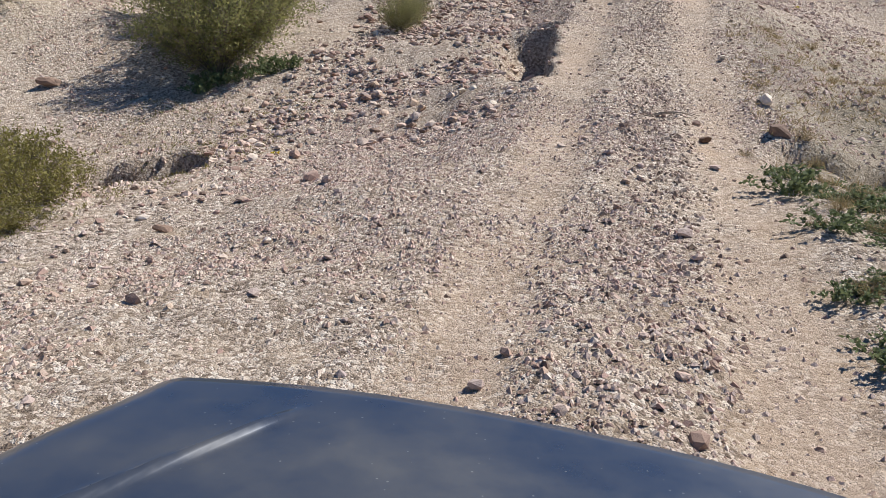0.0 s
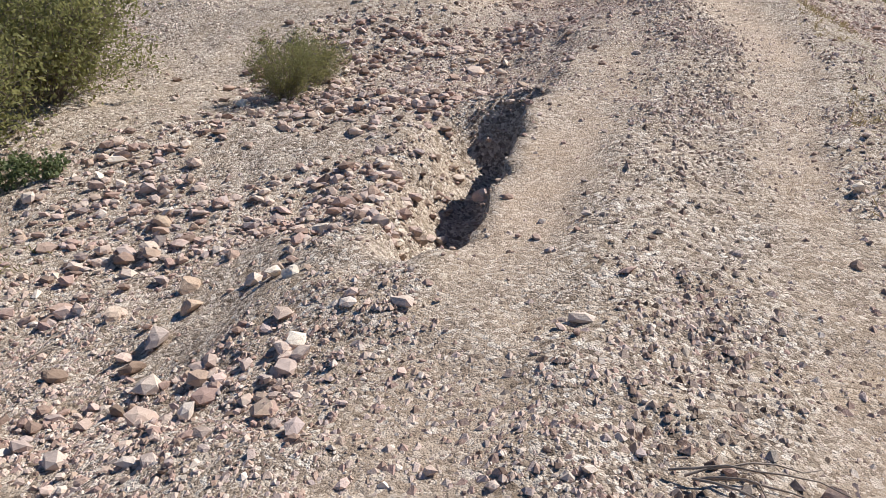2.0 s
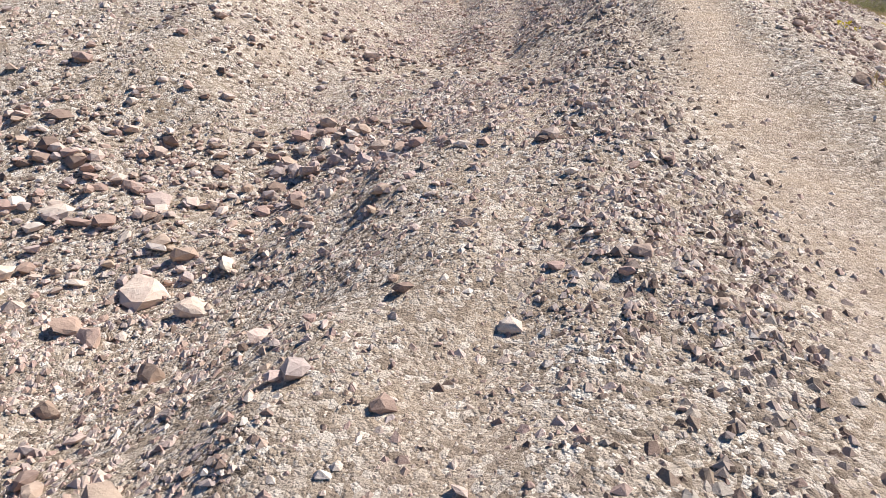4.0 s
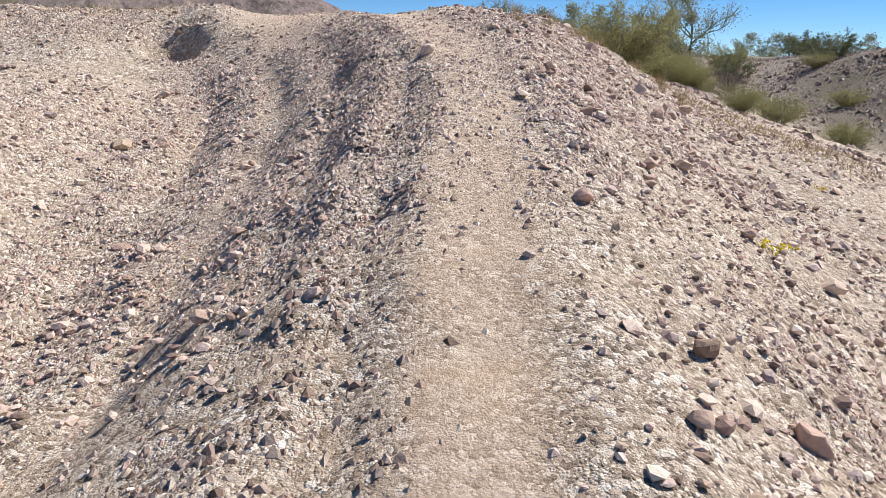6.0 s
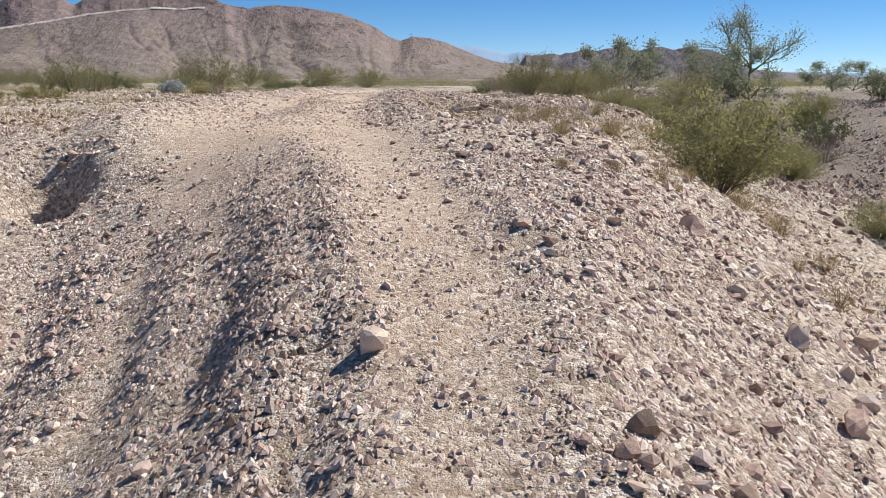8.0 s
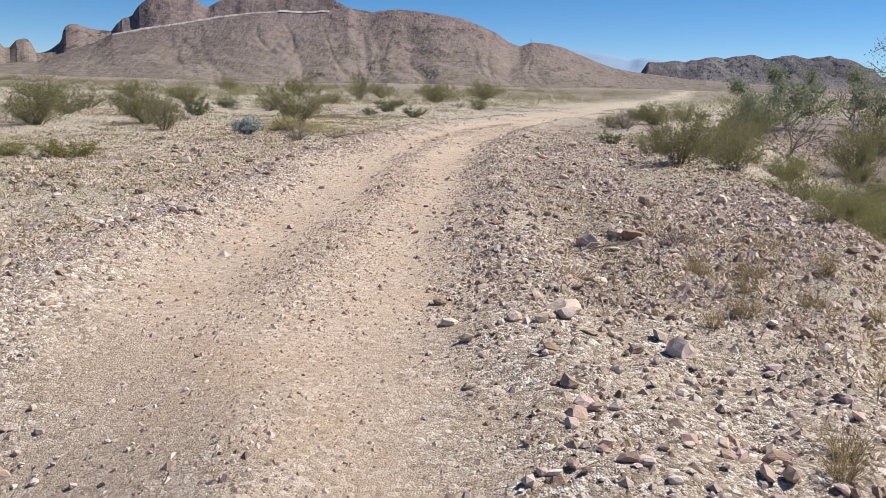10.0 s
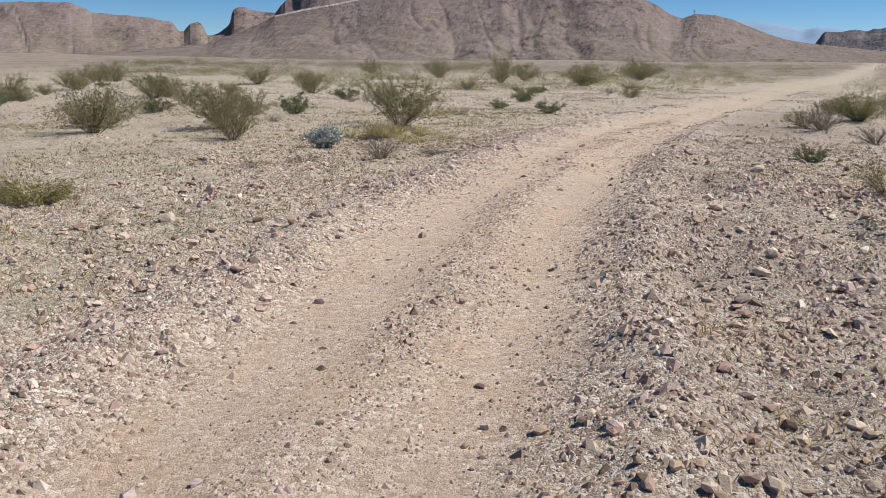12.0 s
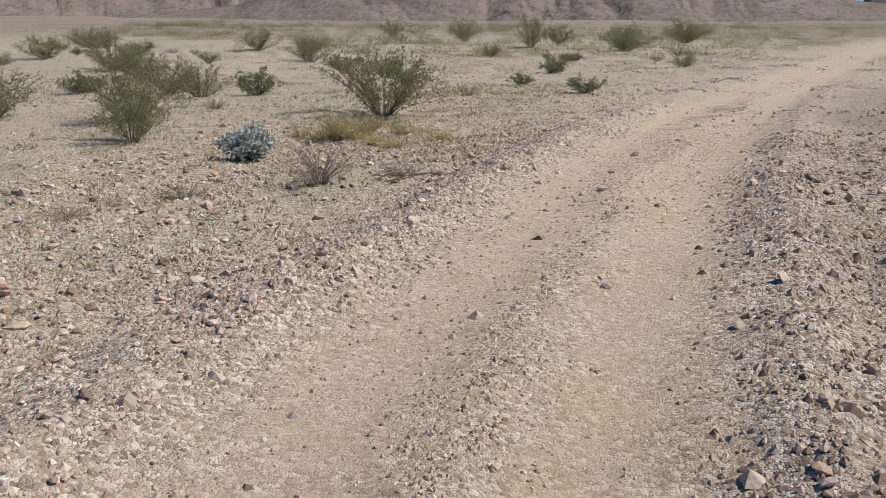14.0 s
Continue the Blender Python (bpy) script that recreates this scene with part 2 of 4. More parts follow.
def table(pairs, y, blur):
    """A smooth curve through (y, value) knots."""
    ys, vs = zip(*pairs)
    return sum(np.interp(y + s * blur, ys, vs) for s in (-1, -0.5, 0, 0.5, 1)) / 5


LINE = [(-60, -12), (-22, -4.7), (-15, -3.1), (-8.8, -1.9), (-6, -1.15), (-3, -0.85), (2, -0.6), (5, -0.95), (8, -1.75), (10, -1.95), (13, -2.1), (17, -2.6),
        (22, -2.7), (27.5, -2.45), (34, -1.7), (45, 0.2), (55, 1.9), (66, 3.8), (90, 8.6), (130, 15.5), (300, 45)]
PROFILE = [(-300, -3.5), (-60, -3.7), (-40, -4.3), (-30, -5.0), (-22, -5.1), (-18.8, -4.95), (-15.2, -4.56), (-13.8, -4.40), (-12, -4.04), (-10.5, -3.72), (-8.8, -3.42), (-5.2, -2.43), (-2.7, -1.76),
           (1.8, -0.62), (3.2, -0.38), (5.5, -0.1), (8, 0.02), (14, 0.06), (30, 0.05), (80, 0.1), (300, 1.0), (900, 4.0)]
BENCH = [(-19, 0.0), (-15, 0.25), (-12, 0.62), (-10, 0.48), (-8.4, 0.22), (-6, 0.5), (-4.6, 0.45), (-3.2, 0.12), (-2, 0.0)]
# the washed-out side of the climb: its depth, and how much of it the bank beyond takes back
CLIMB = [(-5, 0.0), (-3.2, 0.4), (-1.5, 0.78), (1, 0.93), (4.2, 0.95), (5.1, 0.82), (6.0, 0.55), (6.7, 0.25), (7.4, 0.0)]
REGAIN = [(-5, 1.0), (-2.5, 1.0), (-1, 0.78), (1.8, 0.42), (5, 0.34), (6, 0.3), (7, 0.3)]
EDGE_AT = [(-16, 1.7), (-10, 2.0), (-6, 1.6), (-3, 1.05), (0, 0.95), (2.5, 1.2), (4.5, 1.9), (6.5, 2.8), (8, 3.2), (9.6, 3.9), (12, 4.8), (16, 5.0), (24, 7.2), (34, 9.5)]
WASH_DEEP = [(-16, 0.0), (-13.5, 0.35), (-11, 0.3), (-8, 0.9), (-4, 2.0), (3, 2.1), (8, 1.9), (12, 1.6), (16, 1.3), (26, 0.5), (38, 0.0)]


def track_x(y):
    return table(LINE, y, 1.2)


def lanes(x, y):
    """1 on the two bare wheel lanes, 0 beside them."""
    u = x - track_x(y) + 0.10 * fbm(x * 0.6, y * 0.35, 3, 5)
    wide = 0.34 + 0.10 * vnoise(y * 0.4, x * 0 + 3, 8)
    low = 1 - smooth(-7, -4, y)
    lane = np.exp(-((u - 0.72 - 0.36 * low) / wide) ** 4) + np.exp(-((u + 0.72 - 0.2 * low) / wide) ** 4)
    lane = lane * (0.75 + 0.5 * fbm(x * 1.3, y * 0.5, 3, 21)) * (1 - 0.6 * (u < 0) * smooth(-8, -6, y) * (1 - smooth(3, 7, y)))
    # on the plain the whole bed is worn smooth, with a thin gravelly crown
    bed = np.exp(-(np.abs(u) / 1.12) ** 6) * (1 - 0.5 * np.exp(-((u - 0.1) / 0.28) ** 2) * np.clip(0.6 + 2.0 * fbm(x * 0.8, y * 0.3, 3, 23), 0, 1))
    flat = smooth(2.5, 7, y)
    lane = lane * (1 - flat) + bed * flat
    return np.clip(lane, 0, 1) * (1 - smooth(90, 160, np.abs(y)))


def pothole(x, y):
    """The burrow-like hole near the bush."""
    return np.exp(-(((x + 7.9) / 0.74 + 0.14 * np.sin(y * 5)) ** 2 + ((y + 13.05) / 1.0 + 0.12 * np.sin(x * 6)) ** 2) ** 6)


def cut_line(x, y):
    u = x - track_x(y)
    at = table([(-11.2, -1.02), (-9.6, -1.05), (-7.9, -1.2)], y, 0.3) + 0.10 * fbm(y * 1.1, x * 0.2, 3, 42) + 0.16 * fbm(y * 3.4, x * 0.3, 3, 44)
    on = smooth(-11.4, -10.6, y) * (1 - smooth(-8.1, -7.7, y))
    v = u - at
    return on * np.where(v > 0, np.exp(-(v / 0.11) ** 4), np.exp(-(np.abs(v) / (0.42 + 0.25 * smooth(-10.8, -8.6, y) + 0.25 * fbm(y * 2.2, x, 2, 45))) ** 4))


def ground_z(x, y):
    x, y = np.asarray(x, float), np.asarray(y, float)
    u = x - track_x(y)
    z = table(PROFILE, y, 0.9)
    near = 1 - smooth(25, 60, np.hypot(x, y + 2))
    # eroded bench beside the track, with a cut along its foot
    ledge = -0.22 + 0.42 * smooth(5.0, 1.0, y) - 0.10 * fbm(y * 1.3, x * 0.4, 3, 46)
    drop = np.clip((ledge + 0.32 - u) / 1.95, 0, 1)
    drop = 0.75 * drop + 0.25 * smooth(0, 1, drop)
    z = z - table(CLIMB, y, 0.35) * drop * (1 - table(REGAIN, y, 0.5) * smooth(-2.0, -3.6, u))
    foot = table([(-12, -3.4), (-10.2, -3.2), (-9.4, -2.0), (-6, -2.0), (-3, -2.7), (6, -2.8)], y, 0.3)
    step = np.clip((-0.55 - u - 0.25 * fbm(y * 0.8, x * 0.3, 3, 40)) / (-0.55 - foot), 0, 1)
    z = z - table(BENCH, y, 0.5) * step * step * (3 - 2 * step) * (1 - 0.55 * smooth(-3.2, -4.6, u) * smooth(-6, -2, y))
    z = z - 0.75 * cut_line(x, y)
    # washed-out hole at the head of the bench
    z = z - 0.5 * np.exp(-(((x + 3.42 + 0.25 * (y - 6.3)) / 0.36) ** 2 + ((y - 6.3) / 0.42) ** 2) ** 2)
    # low ground to the far side of the ditch
    z = z - 0.25 * smooth(-3.0, -6.5, u) * smooth(-18, -11, y) * (1 - smooth(-9.5, -7.5, y))
    # wash that runs along the other side
    e = u - table(EDGE_AT, y, 0.8) - 0.3 * fbm(y * 0.5, x * 0.2, 3, 50)
    deep = table(WASH_DEEP, y, 0.8)
    fall = np.minimum(np.minimum(np.maximum(e, 0), 2.0) * 0.50 + np.maximum(e - 2.0, 0) * 0.26, deep) * (1 - np.exp(-np.maximum(e, 0) * 2.2))
    rise = smooth(5.2, 9.5, e) * np.maximum(deep - 0.1, 0)
    z = z - fall + rise * smooth(-9, -4, y) * (1 - smooth(26, 40, y))
    # bank behind on the low stretch
    z = z + 1.2 * smooth(2.6, 7.0, u) * smooth(-26, -19, y) * (1 - smooth(-13, -9, y))
    z = z + 1.6 * smooth(-7, -14, u) * smooth(-30, -14, y) * (1 - smooth(-8, 2, y))
    # wheel lanes and ruts
    lane = lanes(x, y)
    z = z - 0.05 * lane + 0.04 * np.exp(-(u / 0.35) ** 2) * near
    z = z + 0.10 * np.exp(-((np.abs(u) - 1.55) / 0.35) ** 2) * smooth(5, 8, y) * (1 - smooth(30, 50, y))
    for off, deep_, y0, y1 in ((0.0, 0.075, -4.5, 5.4), (-0.42, 0.05, -3.0, 4.6), (-1.05, 0.06, -4, 5.0), (-1.75, 0.05, -1.5, 4.6)):
        w = smooth(y0, y0 + 1.2, y) * (1 - smooth(y1 - 0.5, y1, y)) * (0.55 + 0.9 * np.clip(0.5 + 1.5 * vnoise(y * 1.1, x * 0 + off * 7, 61), 0, 1))
        off = off + 0.22 * smooth(5.0, 1.2, y)
        z = z - deep_ * w * np.exp(-((u - off + 0.16 * vnoise(y * 0.9, x * 0 + deep_ * 180, 60)) / 0.17) ** 2)
    rough_ = (1 - 0.75 * lane)
    z = z + 0.16 * fbm(x * 0.35, y * 0.35, 3, 1) * (1 - 0.6 * np.exp(-(u / 1.6) ** 2)) * (1 - smooth(30, 70, np.hypot(x, y)))
    beyond = np.maximum(np.maximum(np.abs(x + 1.75) - 6.25, np.abs(y - 2) - 24), 0)
    z = z + 0.07 * fbm(x * 1.7, y * 1.7, 3, 2) * rough_ * (1 - smooth(2, 9, beyond)) + 0.05 * fbm(x * 6, y * 6, 3, 3) * rough_ * (1 - smooth(0.5, 3, beyond))
    # pothole by the bush
    z = z - 2.2 * pothole(x, y)
    # undercut lip in the bank beyond the crossing
    z = z - 0.42 * np.exp(-(((x + 0.62 - 0.3 * (y + 14.2)) / 0.8) ** 2 + ((y + 14.25 + 0.12 * np.sin(x * 7)) / 0.34) ** 2) ** 3)
    z = z + 0.5 * fbm(x * 0.13, y * 0.13, 4, 12) * smooth(9, 18, np.abs(u)) * (1 - smooth(60, 120, np.hypot(x, y)))
    far = np.hypot(x, y)
    z = z + 1.5 * fbm(x * 0.02, y * 0.02, 4, 9) * smooth(40, 200, far)
    return z


def spread(a, b, step, out, growth=1.13):
    vals = list(np.arange(a, b, step))
    s, v, hi = step, b, []
    while v < out:
        hi.append(v)
        s *= growth
        v += s
    hi.append(out)
    s, v, lo = step, a, []
    while v > -out:
        s *= growth
        v -= s
        lo.append(max(v, -out))
    return np.array(sorted(set(lo)) + vals + hi)


def grid_mesh(name, xs, ys, zf):
    gx, gy = np.meshgrid(xs, ys)
    gx, gy = gx.ravel(), gy.ravel()
    co = np.stack([gx, gy, zf(gx, gy)], 1)
    nx, ny = len(xs), len(ys)
    i = (np.arange(ny - 1)[:, None] * nx + np.arange(nx - 1)[None]).ravel()
    quads = np.stack([i, i + 1, i + nx + 1, i + nx], 1)
    return raw_mesh(name, co, quads, 4), co


def raw_mesh(name, co, faces, n, smooth_faces=True):
    me = bpy.data.meshes.new(name)
    me.vertices.add(len(co))
    me.vertices.foreach_set("co", np.ascontiguousarray(co, dtype=np.float32).ravel())
    me.loops.add(len(faces) * n)
    me.loops.foreach_set("vertex_index", np.ascontiguousarray(faces, dtype=np.int32).ravel())
    me.polygons.add(len(faces))
    me.polygons.foreach_set("loop_start", np.arange(0, len(faces) * n, n, dtype=np.int32))
    me.polygons.foreach_set("use_smooth", np.full(len(faces), smooth_faces))
    me.update(calc_edges=True)
    return me


def float_layer(me, name, values):
    att = me.attributes.new(name, "FLOAT", "POINT")
    att.data.foreach_set("value", np.ascontiguousarray(values, dtype=np.float32))


me, co = grid_mesh("ground", spread(-8, 4.5, 0.085, 2600), spread(-22, 26, 0.085, 2600), ground_z)
float_layer(me, "lane", lanes(co[:, 0], co[:, 1]))
far_away = np.hypot(co[:, 0], co[:, 1])
float_layer(me, "scrub", np.maximum(0.75 * smooth(1.45, 2.3, co[:, 0] - track_x(co[:, 1])) * (1 - smooth(-7, -3, co[:, 1])) + 0.6 * smooth(7.5, 12, np.abs(co[:, 0] - track_x(co[:, 1]))), np.maximum(smooth(20, 75, far_away) * 0.85, 0.92 * smooth(1.5, 3.2, np.abs(co[:, 0] - track_x(co[:, 1]))) * smooth(6, 11, co[:, 1]) * (0.75 + 0.9 * fbm(co[:, 0] * 0.4, co[:, 1] * 0.4, 3, 88)))))
side_u = co[:, 0] - track_x(co[:, 1])
far_bank = 0.95 * smooth(7.5, 10.0, side_u) * smooth(-8, -2, co[:, 1]) * (1 - smooth(40, 60, co[:, 1]))
shoulder = smooth(1.3, 2.0, side_u) * (1 - 0.7 * smooth(3.0, 4.5, side_u)) * (1 - smooth(5.5, 8.0, side_u)) * smooth(7, 10, co[:, 1]) * (1 - smooth(30, 45, co[:, 1])) * np.clip(0.28 + 0.8 * fbm(co[:, 0] * 0.5, co[:, 1] * 0.5, 3, 89), 0.1, 0.75)
low_bank = 0.4 * smooth(1.6, 2.4, side_u) * (1 - smooth(-9, -5, co[:, 1])) * smooth(-40, -25, co[:, 1])
float_layer(me, "apron", np.maximum(np.maximum(smooth(45, 150, far_away) * 0.9 * smooth(1.8, 3.0, np.abs(side_u)), far_bank), np.maximum(shoulder, low_bank)))
me.materials.append(M_GROUND)
ground = tagged(new("ground", me), "pinkish tan gravelly desert ground with an eroded dirt track", "ground", kind="structure")


# ---- hills ----
def hill_range(name, label, ridge, near_r, top_r, back_r, rough, cliff, seed, mat, az0, az1, steps, rows):
    """A range whose skyline follows (azimuth, elevation in degrees) knots, seen from the plain."""
    azs = np.linspace(az0, az1, steps)
    rs = np.concatenate([near_r + (top_r - near_r) * np.linspace(0, 1, rows), np.linspace(top_r, back_r, 8)[1:]])
    ga, gr = np.meshgrid(azs, rs)
    ga, gr = ga.ravel(), gr.ravel()
    knots = sorted(ridge)
    e = np.interp(ga, [k[0] for k in knots], [k[1] for k in knots])
    gx, gy = np.sin(np.radians(ga)) * gr, np.cos(np.radians(ga)) * gr
    e = e + 0.12 * cliff * fbm(ga * 1.7, gr * 0.05, 4, seed + 5) * smooth(0.3, 1.2, e) + 0.3 * cliff * fbm(gx * 0.045 * 420 / top_r, gy * 0.045 * 420 / top_r, 5, seed + 2)
    f = np.clip((gr - near_r) / (top_r - near_r), 0, 1)
    shape = 0.35 * f + 0.65 * f ** 2.4
    s = top_r / 420
    warp = 0.5 * fbm(gx * 0.01 / s, gy * 0.01 / s, 3, seed + 3)
    spur = 0.2 + 2 * np.abs(fbm(ga * 0.16 + warp, gr * 0.0012 / s + warp, 3, seed))
    # narrow gullies that run down the slope
    gully = np.exp(-(np.abs(fbm(ga * 0.42 + 1.6 * warp, gr * 0.004 / s + warp, 3, seed + 11)) / 0.045) ** 2) * smooth(0.15, 0.4, f)
    bumps = fbm(gx * 0.022 / s, gy * 0.022 / s, 4, seed + 7)
    top = top_r * np.tan(np.radians(np.maximum(e, 0))) + 1.2
    h = top * (shape + cliff * 0.16 * f * fbm(gx * 0.06 / s, gy * 0.06 / s, 4, seed + 21) + 4 * f * (1 - f) * (rough * 0.19 * (spur - 0.6) + (0.09 + 0.30 * cliff) * bumps - 0.022 * gully + 0.05 * fbm(gx * 0.09 / s, gy * 0.09 / s, 3, seed + 13)) + cliff * 0.05 * np.floor(3 * (f + bumps)) * f * (1 - f))
    back = np.clip((gr - top_r) / (back_r - top_r), 0, 1)
    h = h * (1 - 0.8 * back)
    co_ = np.stack([gx, gy, h - 1.5 * (1 - f)], 1)
    nx, ny = len(azs), len(rs)
    i = (np.arange(ny - 1)[:, None] * nx + np.arange(nx - 1)[None]).ravel()
    m_ = raw_mesh(name, co_, np.stack([i, i + nx, i + nx + 1, i + 1], 1), 4, cliff < 0.5)
    m_.materials.append(mat)
    return tagged(new(name, m_), label, "hill", kind="structure")


hill_range("hill", "smooth reddish brown desert hill with shallow gullies", [(-40, 0.1), (-33, 0.8), (-29.8, 2.0), (-28.7, 2.6), (-27, 2.98), (-25.2, 3.34), (-22, 3.98), (-20.1, 4.27), (-18.4, 4.43), (-16.6, 4.43), (-14.8, 4.63), (-14.1, 4.75), (-13.6, 4.48), (-12.9, 4.44), (-12.2, 4.6), (-11.1, 4.74),
           (-9.6, 4.67), (-8, 4.47), (-6.7, 4.25), (-5.5, 3.83), (-4.4, 3.36), (-3.7, 2.85), (-2.9, 2.58), (-2.1, 2.86), (-0.9, 2.76), (0.1, 2.5), (0.8, 2.2), (2.3, 1.62), (3.3, 1.3), (4.5, 1.1), (8, 0.7), (14, 0.4), (22, 0.1)], 290, 420, 600, 1.0, 0.0, 100, M_HILL, -40, 22, 560, 120)
hill_range("rocky_ridge", "rugged reddish rock ridge with broken cliffs", [(-90, 1.5), (-70, 2.4), (-55, 3.2), (-48, 2.9), (-43, 3.05), (-41, 3.0), (-40.1, 2.65), (-39.8, 2.45), (-37.7, 2.43), (-35.8, 2.18), (-35.2, 2.08), (-34.8, 1.55), (-34.5, 1.58), (-34.1, 2.08), (-33.7, 2.2),
           (-33.4, 2.1), (-33.1, 1.4), (-32.8, 1.4), (-32.2, 1.68), (-31.7, 2.1), (-31.5, 2.85), (-31.2, 3.02), (-30.8, 3.05), (-29.8, 2.82), (-28.8, 2.74), (-28.5, 3.2), (-28.2, 3.5), (-27.6, 3.62), (-27.2, 4.25), (-26.6, 4.65),
           (-25.7, 4.8), (-24, 4.84), (-23.1, 4.5), (-21.9, 4.96), (-17, 5.2), (-15.2, 5.1), (-14, 4.75), (-12, 4.2), (-6, 2.0), (0, 0.3)], 540, 640, 900, 0.9, 0.55, 150, M_RIDGE, -90, 0, 700, 80)
hill_range("far_hill", "dark rugged rocky hills beyond the plain", [(3, 0.3), (4.8, 0.9), (5.1, 1.3), (5.4, 1.8), (6.6, 1.82), (7.8, 1.76), (8.4, 1.86), (8.8, 2.06), (10.1, 2.14), (10.7, 2.3), (11.5, 2.44), (12.2, 2.3), (12.8, 2.1), (13.5, 2.18), (14, 2.28), (14.9, 2.1), (16.2, 2.03), (17.1, 1.85), (18.4, 1.43), (19.1, 0.95), (21.2, 0.7), (26, 0.5), (40, 0.9), (60, 0.4)],
           880, 1000, 1300, 0.9, 1.0, 200, M_HILL_FAR, 3, 60, 420, 60)
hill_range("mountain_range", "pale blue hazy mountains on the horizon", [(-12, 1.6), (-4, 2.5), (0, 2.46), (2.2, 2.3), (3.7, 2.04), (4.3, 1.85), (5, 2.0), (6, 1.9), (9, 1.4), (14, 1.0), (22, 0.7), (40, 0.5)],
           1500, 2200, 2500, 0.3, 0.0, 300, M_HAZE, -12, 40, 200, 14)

# pale road cut along the crest of the hill, and a mast on its shoulder
ra = np.linspace(-28.7, -15.4, 90)
re_ = np.interp(ra, [-28.7, -27, -25.2, -22, -20.1, -18.4, -16.6, -14.6], [2.6, 2.98, 3.34, 3.98, 4.27, 4.43, 4.43, 4.64])
rows_ = []
for r_, de in ((417.5, -0.11), (418.5, -0.01), (421.0, 0.0)):
    rows_.append(np.stack([np.sin(np.radians(ra)) * r_, np.cos(np.radians(ra)) * r_, r_ * np.tan(np.radians(re_ + de)) + 1.2 + 0.3 * fbm(ra * 2, ra * 0, 3, 90)], 1))
co = np.concatenate(rows_)
i = (np.arange(2)[:, None] * 90 + np.arange(89)[None]).ravel()
me = raw_mesh("hillside_road", co, np.stack([i, i + 1, i + 91, i + 90], 1), 4)
me.materials.append(M_PALE)
tagged(new("hillside_road", me), "pale graded road cut along the hill crest", "road", kind="structure")

# ---- gravel ----
PHI = (1 + 5 ** 0.5) / 2
ICO = np.array([(-1, PHI, 0), (1, PHI, 0), (-1, -PHI, 0), (1, -PHI, 0), (0, -1, PHI), (0, 1, PHI), (0, -1, -PHI), (0, 1, -PHI), (PHI, 0, -1), (PHI, 0, 1), (-PHI, 0, -1), (-PHI, 0, 1)]) / 1.902
ICO_F = np.array([(0, 11, 5), (0, 5, 1), (0, 1, 7), (0, 7, 10), (0, 10, 11), (1, 5, 9), (5, 11, 4), (11, 10, 2), (10, 7, 6), (7, 1, 8), (3, 9, 4), (3, 4, 2), (3, 2, 6), (3, 6, 8), (3, 8, 9), (4, 9, 5), (2, 4, 11), (6, 2, 10), (8, 6, 7), (9, 8, 1)])
rng = np.random.default_rng(7)


def turns(n):
    q = rng.normal(size=(n, 4))
    q /= np.linalg.norm(q, axis=1)[:, None]
    w, x, y, z = q.T
    return np.stack([np.stack([1 - 2 * (y * y + z * z), 2 * (x * y - z * w), 2 * (x * z + y * w)], 1),
                     np.stack([2 * (x * y + z * w), 1 - 2 * (x * x + z * z), 2 * (y * z - x * w)], 1),
                     np.stack([2 * (x * z - y * w), 2 * (y * z + x * w), 1 - 2 * (x * x + y * y)], 1)], 1)


def stone_field(name, label, xs, ys, sizes, mat, sink=0.25, small=False):
    n = len(xs)
    if small:
        # chips bedded in the dirt: five corners and an uneven top
        a = np.arange(5) * 2 * np.pi / 5 + rng.uniform(0, 6.3, (n, 1)) + rng.uniform(-0.4, 0.4, (n, 5))
        r = sizes[:, None] * rng.uniform(0.75, 1.3, (n, 5))
        long_ = rng.uniform(0.7, 1.3, (n, 1))
        px_, py_ = xs[:, None] + r * np.cos(a) * long_, ys[:, None] + r * np.sin(a) / long_
        foot = ground_z(xs, ys)
        rim = np.stack([px_, py_, foot[:, None] - sizes[:, None] * 0.25 + 0 * r], -1)
        # a short uneven ridge on top
        way = a[:, :1] + 0.63
        tops = []
        for sign, far_ in ((1, 0), (-1, 0.25)):
            d_ = sizes * rng.uniform(0.15, 0.5, n)
            tops.append(np.stack([xs + sign * d_ * np.cos(way[:, 0] + far_), ys + sign * d_ * np.sin(way[:, 0] + far_), foot + sizes * rng.uniform(0.25, 0.75, n)], -1))
        co_ = np.concatenate([rim, tops[0][:, None], tops[1][:, None]], 1).reshape(-1, 3)
        fan = np.array([(0, 1, 5), (1, 2, 5), (2, 6, 5), (2, 3, 6), (3, 4, 6), (4, 5, 6), (4, 0, 5)])
        m_ = raw_mesh(name, co_, (fan[None] + 7 * np.arange(n)[:, None, None]).reshape(-1, 3), 3, False)
        m_.materials.append(mat)
        return tagged(new(name, m_), label, "gravel", kind="stuff")
    ball, faces, k = ICO, ICO_F, 12
    shape = ball[None] * (1 + 0.34 * rng.uniform(-1, 1, (n, k, 1))) * rng.uniform(0.5, 1.2, (n, 1, 3))
    shape = np.einsum("nij,nkj->nki", turns(n), shape)
    shape[:, :, 2] *= 0.62
    shape *= sizes[:, None, None]
    low = -shape[:, :, 2].min(1)
    base = np.stack([xs, ys, ground_z(xs, ys) + low * (1 - 2 * sink)], 1)
    co_ = (shape + base[:, None]).reshape(-1, 3)
    f = (faces[None] + k * np.arange(n)[:, None, None]).reshape(-1, 3)
    m_ = raw_mesh(name, co_, f, 3, False)
    m_.materials.append(mat)
    return tagged(new(name, m_), label, "gravel", kind="stuff")


